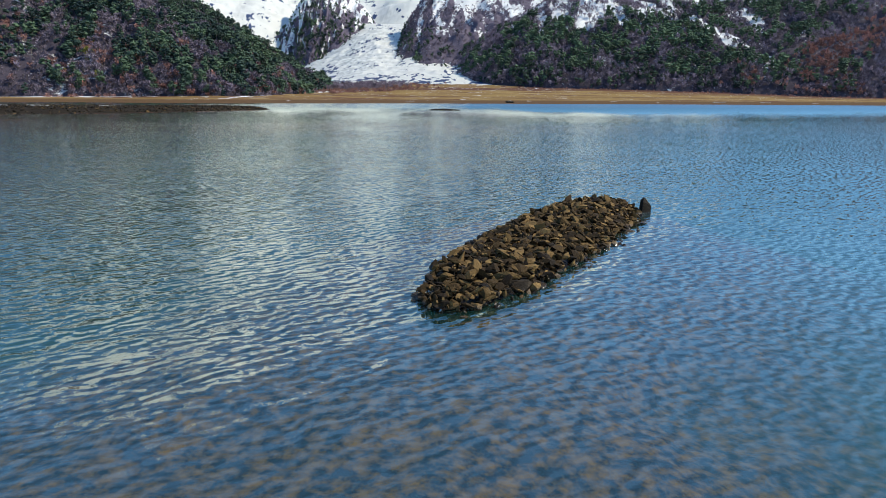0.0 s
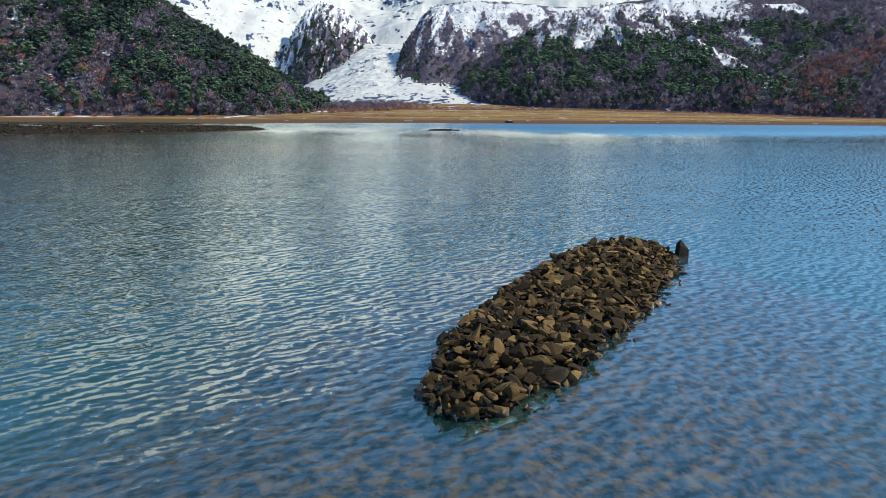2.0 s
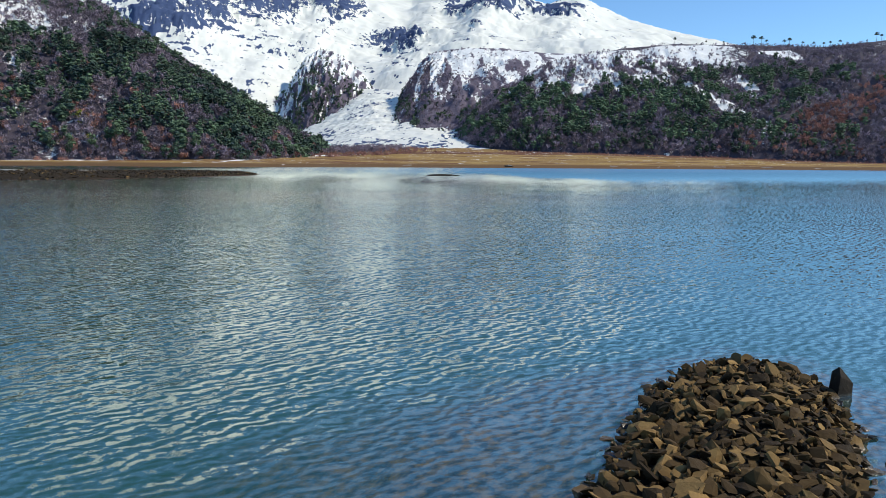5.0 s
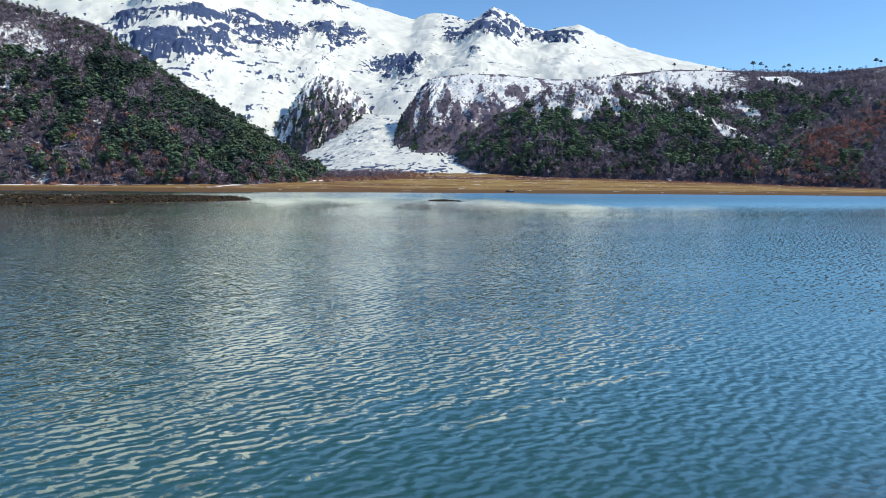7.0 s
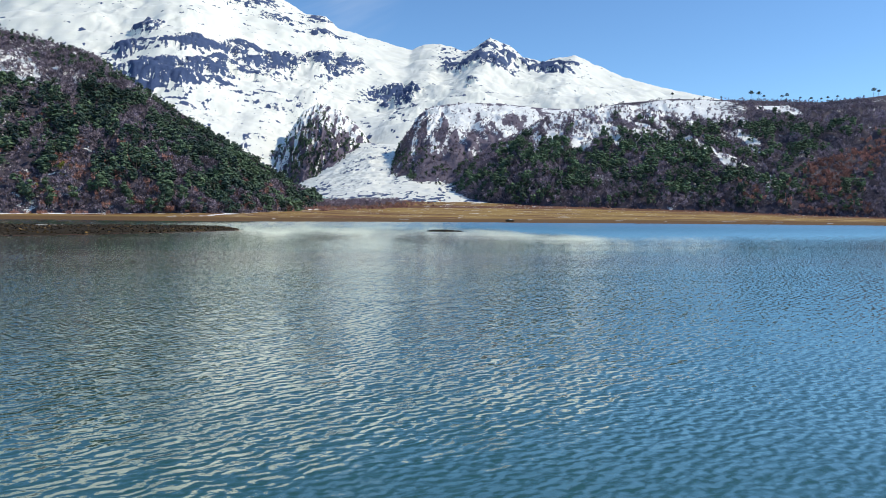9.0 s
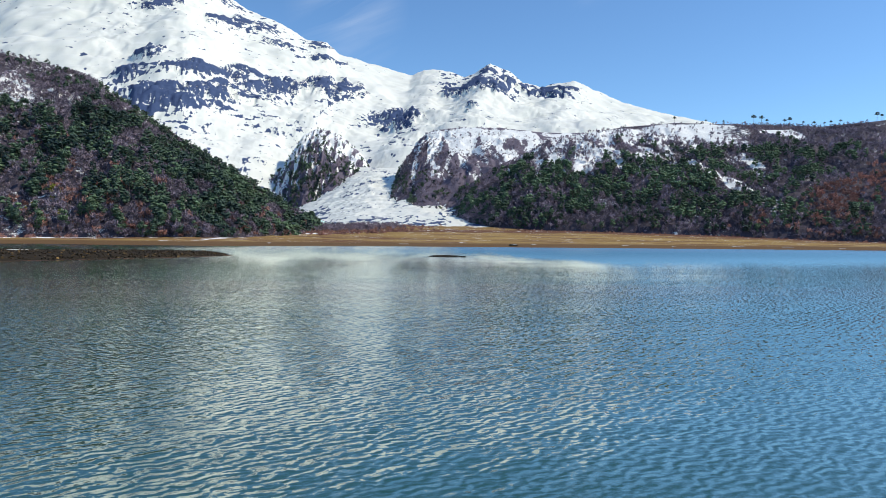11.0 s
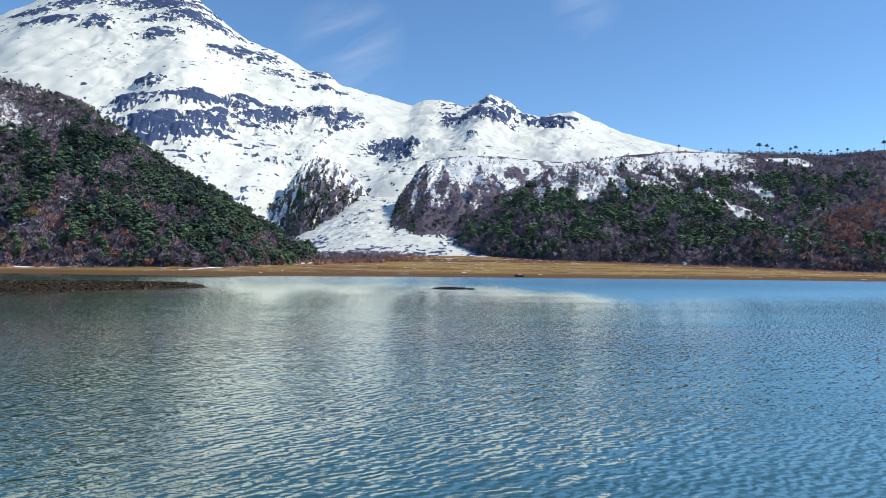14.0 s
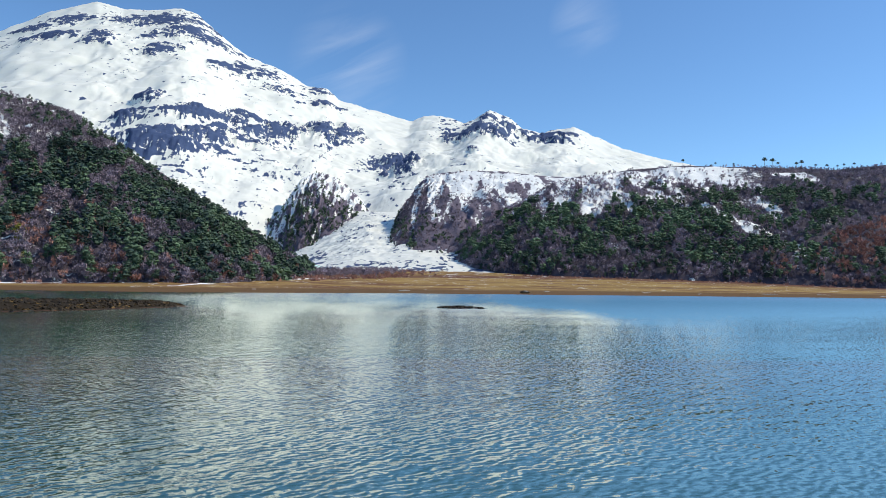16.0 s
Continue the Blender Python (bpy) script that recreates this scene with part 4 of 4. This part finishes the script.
def island_height(s, r):
    w = island_half_width(s, r)
    k = np.clip(1 - (r / w) ** 2, 0, 1) * np.clip((s + 0.06) / 0.25, 0, 1) ** 0.5 * np.clip((1.08 - s) / 0.2, 0, 1) ** 0.5
    return 0.5 * k ** 0.7 + 0.12 * step(0.3, 0.9, s) * k


island = tagged(new("rock_island"), "low island of piled brown angular stones in the lake", "island")
axis = AXIS_B - AXIS_A
length = float(np.hypot(*axis))
ex, ey = axis / length, np.array((-axis[1], axis[0])) / length
near, far = [], []
pitch = 0.235
for i in range(-4, int(length / pitch) + 5):
    for j in range(-15, 16):
        s, r = (i + rng.uniform(-0.42, 0.42)) * pitch / length, (j + 0.5 * (i % 2) + rng.uniform(-0.42, 0.42)) * pitch * 0.9
        w = float(island_half_width(s, r)) * (1 + 0.2 * float(fbm(s * 9.0, np.sign(r) * 3.0, 3, 44)))
        if abs(r) > w or s < -0.05 or s > 1.05:
            continue
        p = AXIS_A + ex * s * length + ey * r
        size = rng.choice((rng.uniform(0.2, 0.38), rng.uniform(0.38, 0.6)), p=(0.8, 0.2))
        z = float(island_height(s, r)) - 0.02 + rng.uniform(-0.07, 0.1)
        (near if s < 0.42 else far).append(stone_pose(p[0], p[1], z, size, rng))
for k in range(55):    # loose stones awash along the edge
    s, side = rng.uniform(-0.06, 1.04), rng.choice((-1, 1))
    w = float(island_half_width(s, side)) + abs(rng.normal(0.05, 0.18))
    p = AXIS_A + ex * s * length + ey * side * w
    far.append(stone_pose(p[0], p[1], rng.uniform(-0.14, 0.0), rng.uniform(0.22, 0.42), rng))
for k in range(800):    # chips between the stones
    s, q = rng.uniform(-0.05, 1.05), rng.uniform(-1, 1)
    r = q * float(island_half_width(s, q)) * 1.02
    p = AXIS_A + ex * s * length + ey * r
    far.append(stone_pose(p[0], p[1], float(island_height(s, r)) + rng.uniform(0.0, 0.1), rng.uniform(0.09, 0.2), rng, 0.8))
order = rng.permutation(len(near))
stones_as_parts(island, STONES + DARKS[:3], [near[k] for k in order[:300]], rng)
stones_joined("stone_heap", STONES, STONE, [near[k] for k in order[300:]] + far, rng, island)
gs, gr = np.meshgrid(np.linspace(-0.07, 1.07, 60), np.linspace(-1, 1, 24), indexing="ij")
gw = island_half_width(gs, gr) * 0.98
core = np.stack([AXIS_A[0] + ex[0] * gs * length + ey[0] * gr * gw, AXIS_A[1] + ex[1] * gs * length + ey[1] * gr * gw,
                 island_height(gs, gr * gw) - 0.2 + 0.04 * fbm(gs * 60, gr * 9, 3, 2)], -1)
link_mesh("gravel_core", core.reshape(-1, 3), grid_faces(60, 24), [DARK_STONE], island, True)



def block_mesh(name, mat):
    """A tall split block with a slanting top."""
    bm = bmesh.new()
    g = np.random.default_rng(9)
    for x, y, z in ((-0.3, -0.24, -0.5), (0.3, -0.22, -0.5), (0.32, 0.25, -0.5), (-0.28, 0.24, -0.5), (-0.27, -0.2, 0.3), (0.3, -0.18, 0.1), (0.3, 0.2, 0.12), (-0.24, 0.2, 0.34), (-0.12, 0.0, 0.5), (0.1, 0.05, 0.36), (0.34, 0.0, -0.15)):
        bm.verts.new((x + g.normal(0, 0.02), y + g.normal(0, 0.02), z))
    bmesh.ops.convex_hull(bm, input=bm.verts)
    me = bpy.data.meshes.new(name)
    bm.to_mesh(me)
    bm.free()
    me.materials.append(mat)
    return me


standing = new("standing_stone", block_mesh("standing_stone", DARK_STONE))
standing.matrix_basis = Matrix.LocRotScale((9.62, 35.8, 0.3), Euler((0.0, 0.05, 0.25)), (0.82, 0.75, 0.95))
tagged(standing, "upright dark block of stone at the island's end", "boulder")

islet = tagged(new("rock_islet"), "small dark islet of wet stones out in the lake", "island")
poses = []
for k in range(150):
    a, q = rng.uniform(0, 6.28), rng.uniform(0, 1) ** 0.5
    x, y = 1.5 + math.cos(a) * q * 5.4, 250 + math.sin(a) * q * 1.7
    poses.append(stone_pose(x, y, 0.55 * (1 - q * q) * (1.1 - 0.05 * (x + 4)) - 0.02, rng.uniform(0.4, 0.85), rng))
stones_as_parts(islet, DARKS, poses, rng)

poses = []
for k in range(5200):
    x = -58 - 95 * rng.uniform(0, 1) ** 1.3
    y0, w = np.interp(x, SPIT_X, SPIT_Y), np.interp(x, SPIT_X, SPIT_W)
    y = y0 + w * rng.uniform(-1.02, 1.0)
    z = float(ground_height(np.array([x]), np.array([y]))[0])
    if z > -0.15:
        poses.append(stone_pose(x, y, z + 0.03, rng.uniform(0.35, 0.9), rng))
half = len(poses) // 4
tagged(stones_joined("spit_stones", STONES, STONE, poses[:half], rng), "brown stones strewn over the low spit", "stones")
tagged(stones_joined("dark_spit_stones", DARKS, DARK_STONE, poses[half:], rng), "dark wet stones strewn over the low spit", "stones")

boulder = tagged(new("shore_boulder"), "dark boulder with a snow cap at the far waterline", "boulder")
o = new("rock", stone_mesh("rock", np.random.default_rng(3), DARK_STONE, 0.6, 18))
o.parent, o.matrix_basis = boulder, Matrix.LocRotScale((45, 468, 0.9), Euler((0, 0, 0.2)), (4.6, 2.6, 3.4))
CAP, nt, b = material("old_snow")
nt.links.new(mix(nt, noise_of(nt, 2.0, 5), (0.80, 0.81, 0.83), (0.88, 0.88, 0.87)), b.inputs["Base Color"])
b.inputs["Roughness"].default_value = 0.6
o = new("snow_cap", stone_mesh("snow_cap", np.random.default_rng(4), CAP, 0.3, 20))
o.parent, o.matrix_basis = boulder, Matrix.LocRotScale((45.3, 468, 1.75), Euler((0, 0.08, 0.2)), (3.2, 2.0, 1.1))

# ---- driftwood ----
WOOD, nt, b = material("bleached_wood")
nt.links.new(mix(nt, noise_of(nt, 1.5, 6, 0.6, (4, 1, 1)), (0.42, 0.38, 0.33), (0.68, 0.65, 0.6)), b.inputs["Base Color"])
b.inputs["Roughness"].default_value = 0.85


def driftwood(x, y, length, turn, seed):
    """A bent, tapering trunk with two stubs of branches."""
    g = np.random.default_rng(seed)
    p, d, rings, sides = np.array((-length / 2, 0.0, 0.12)), 0.0, [], 8
    ang = np.arange(sides) / sides * 2 * np.pi
    ends = []
    for i in range(10):
        r = 0.23 * (1 - 0.075 * i) * g.uniform(0.9, 1.1)
        rings.append(p + np.stack([-math.sin(d) * np.cos(ang) * r, math.cos(d) * np.cos(ang) * r, np.sin(ang) * r], -1))
        if i in (5, 7):
            ends.append((p.copy(), r))
        d += g.normal(0, 0.1)
        p = p + np.array((math.cos(d), math.sin(d), g.normal(0, 0.02))) * length / 9
    v = np.concatenate(rings + [rings[0].mean(0)[None], rings[-1].mean(0)[None]])
    i, j = np.arange(9)[:, None] * sides, np.arange(sides)[None, :]
    k = (j + 1) % sides
    low, high = np.stack([i + j, i + k, i + k + sides], -1).reshape(-1, 3), np.stack([i + j, i + k + sides, i + j + sides], -1).reshape(-1, 3)
    cap_a = np.stack([k[0], j[0], np.full(sides, 80)], 1)
    cap_b = np.stack([j[0] + 72, k[0] + 72, np.full(sides, 81)], 1)
    log = link_mesh("driftwood_log", v, np.concatenate([low, high, cap_a, cap_b]), [WOOD], None, True)
    for q, r in ends:
        bv, bf = strut(q, q + g.normal(size=3) * (0.4, 0.6, 0.1) + (0.4, 0, 0.4), r * 0.45, 0.03, 6)
        link_mesh("branch", bv, bf, [WOOD], log, True)
    z = float(ground_height(np.array([float(x)]), np.array([float(y)]))[0])
    log.matrix_basis = pose(x, y, z + 0.05, 0, 0, turn)
    return tagged(log, "bleached driftwood log lying on the shore", "driftwood", "driftwood on the shore")


for x, y, n, a in ((196, 505, 9, 5), (232, 512, 7, -8), (120, 498, 5, 20), (265, 505, 6, 2), (60, 486, 4, 30), (-20, 470, 6, -12), (-100, 222, 7, 18), (-118, 214, 6, 10), (-128, 216, 8, -25), (150, 496, 4, 60)):
    driftwood(x, y, n, a, int(x * 3 + 1000))
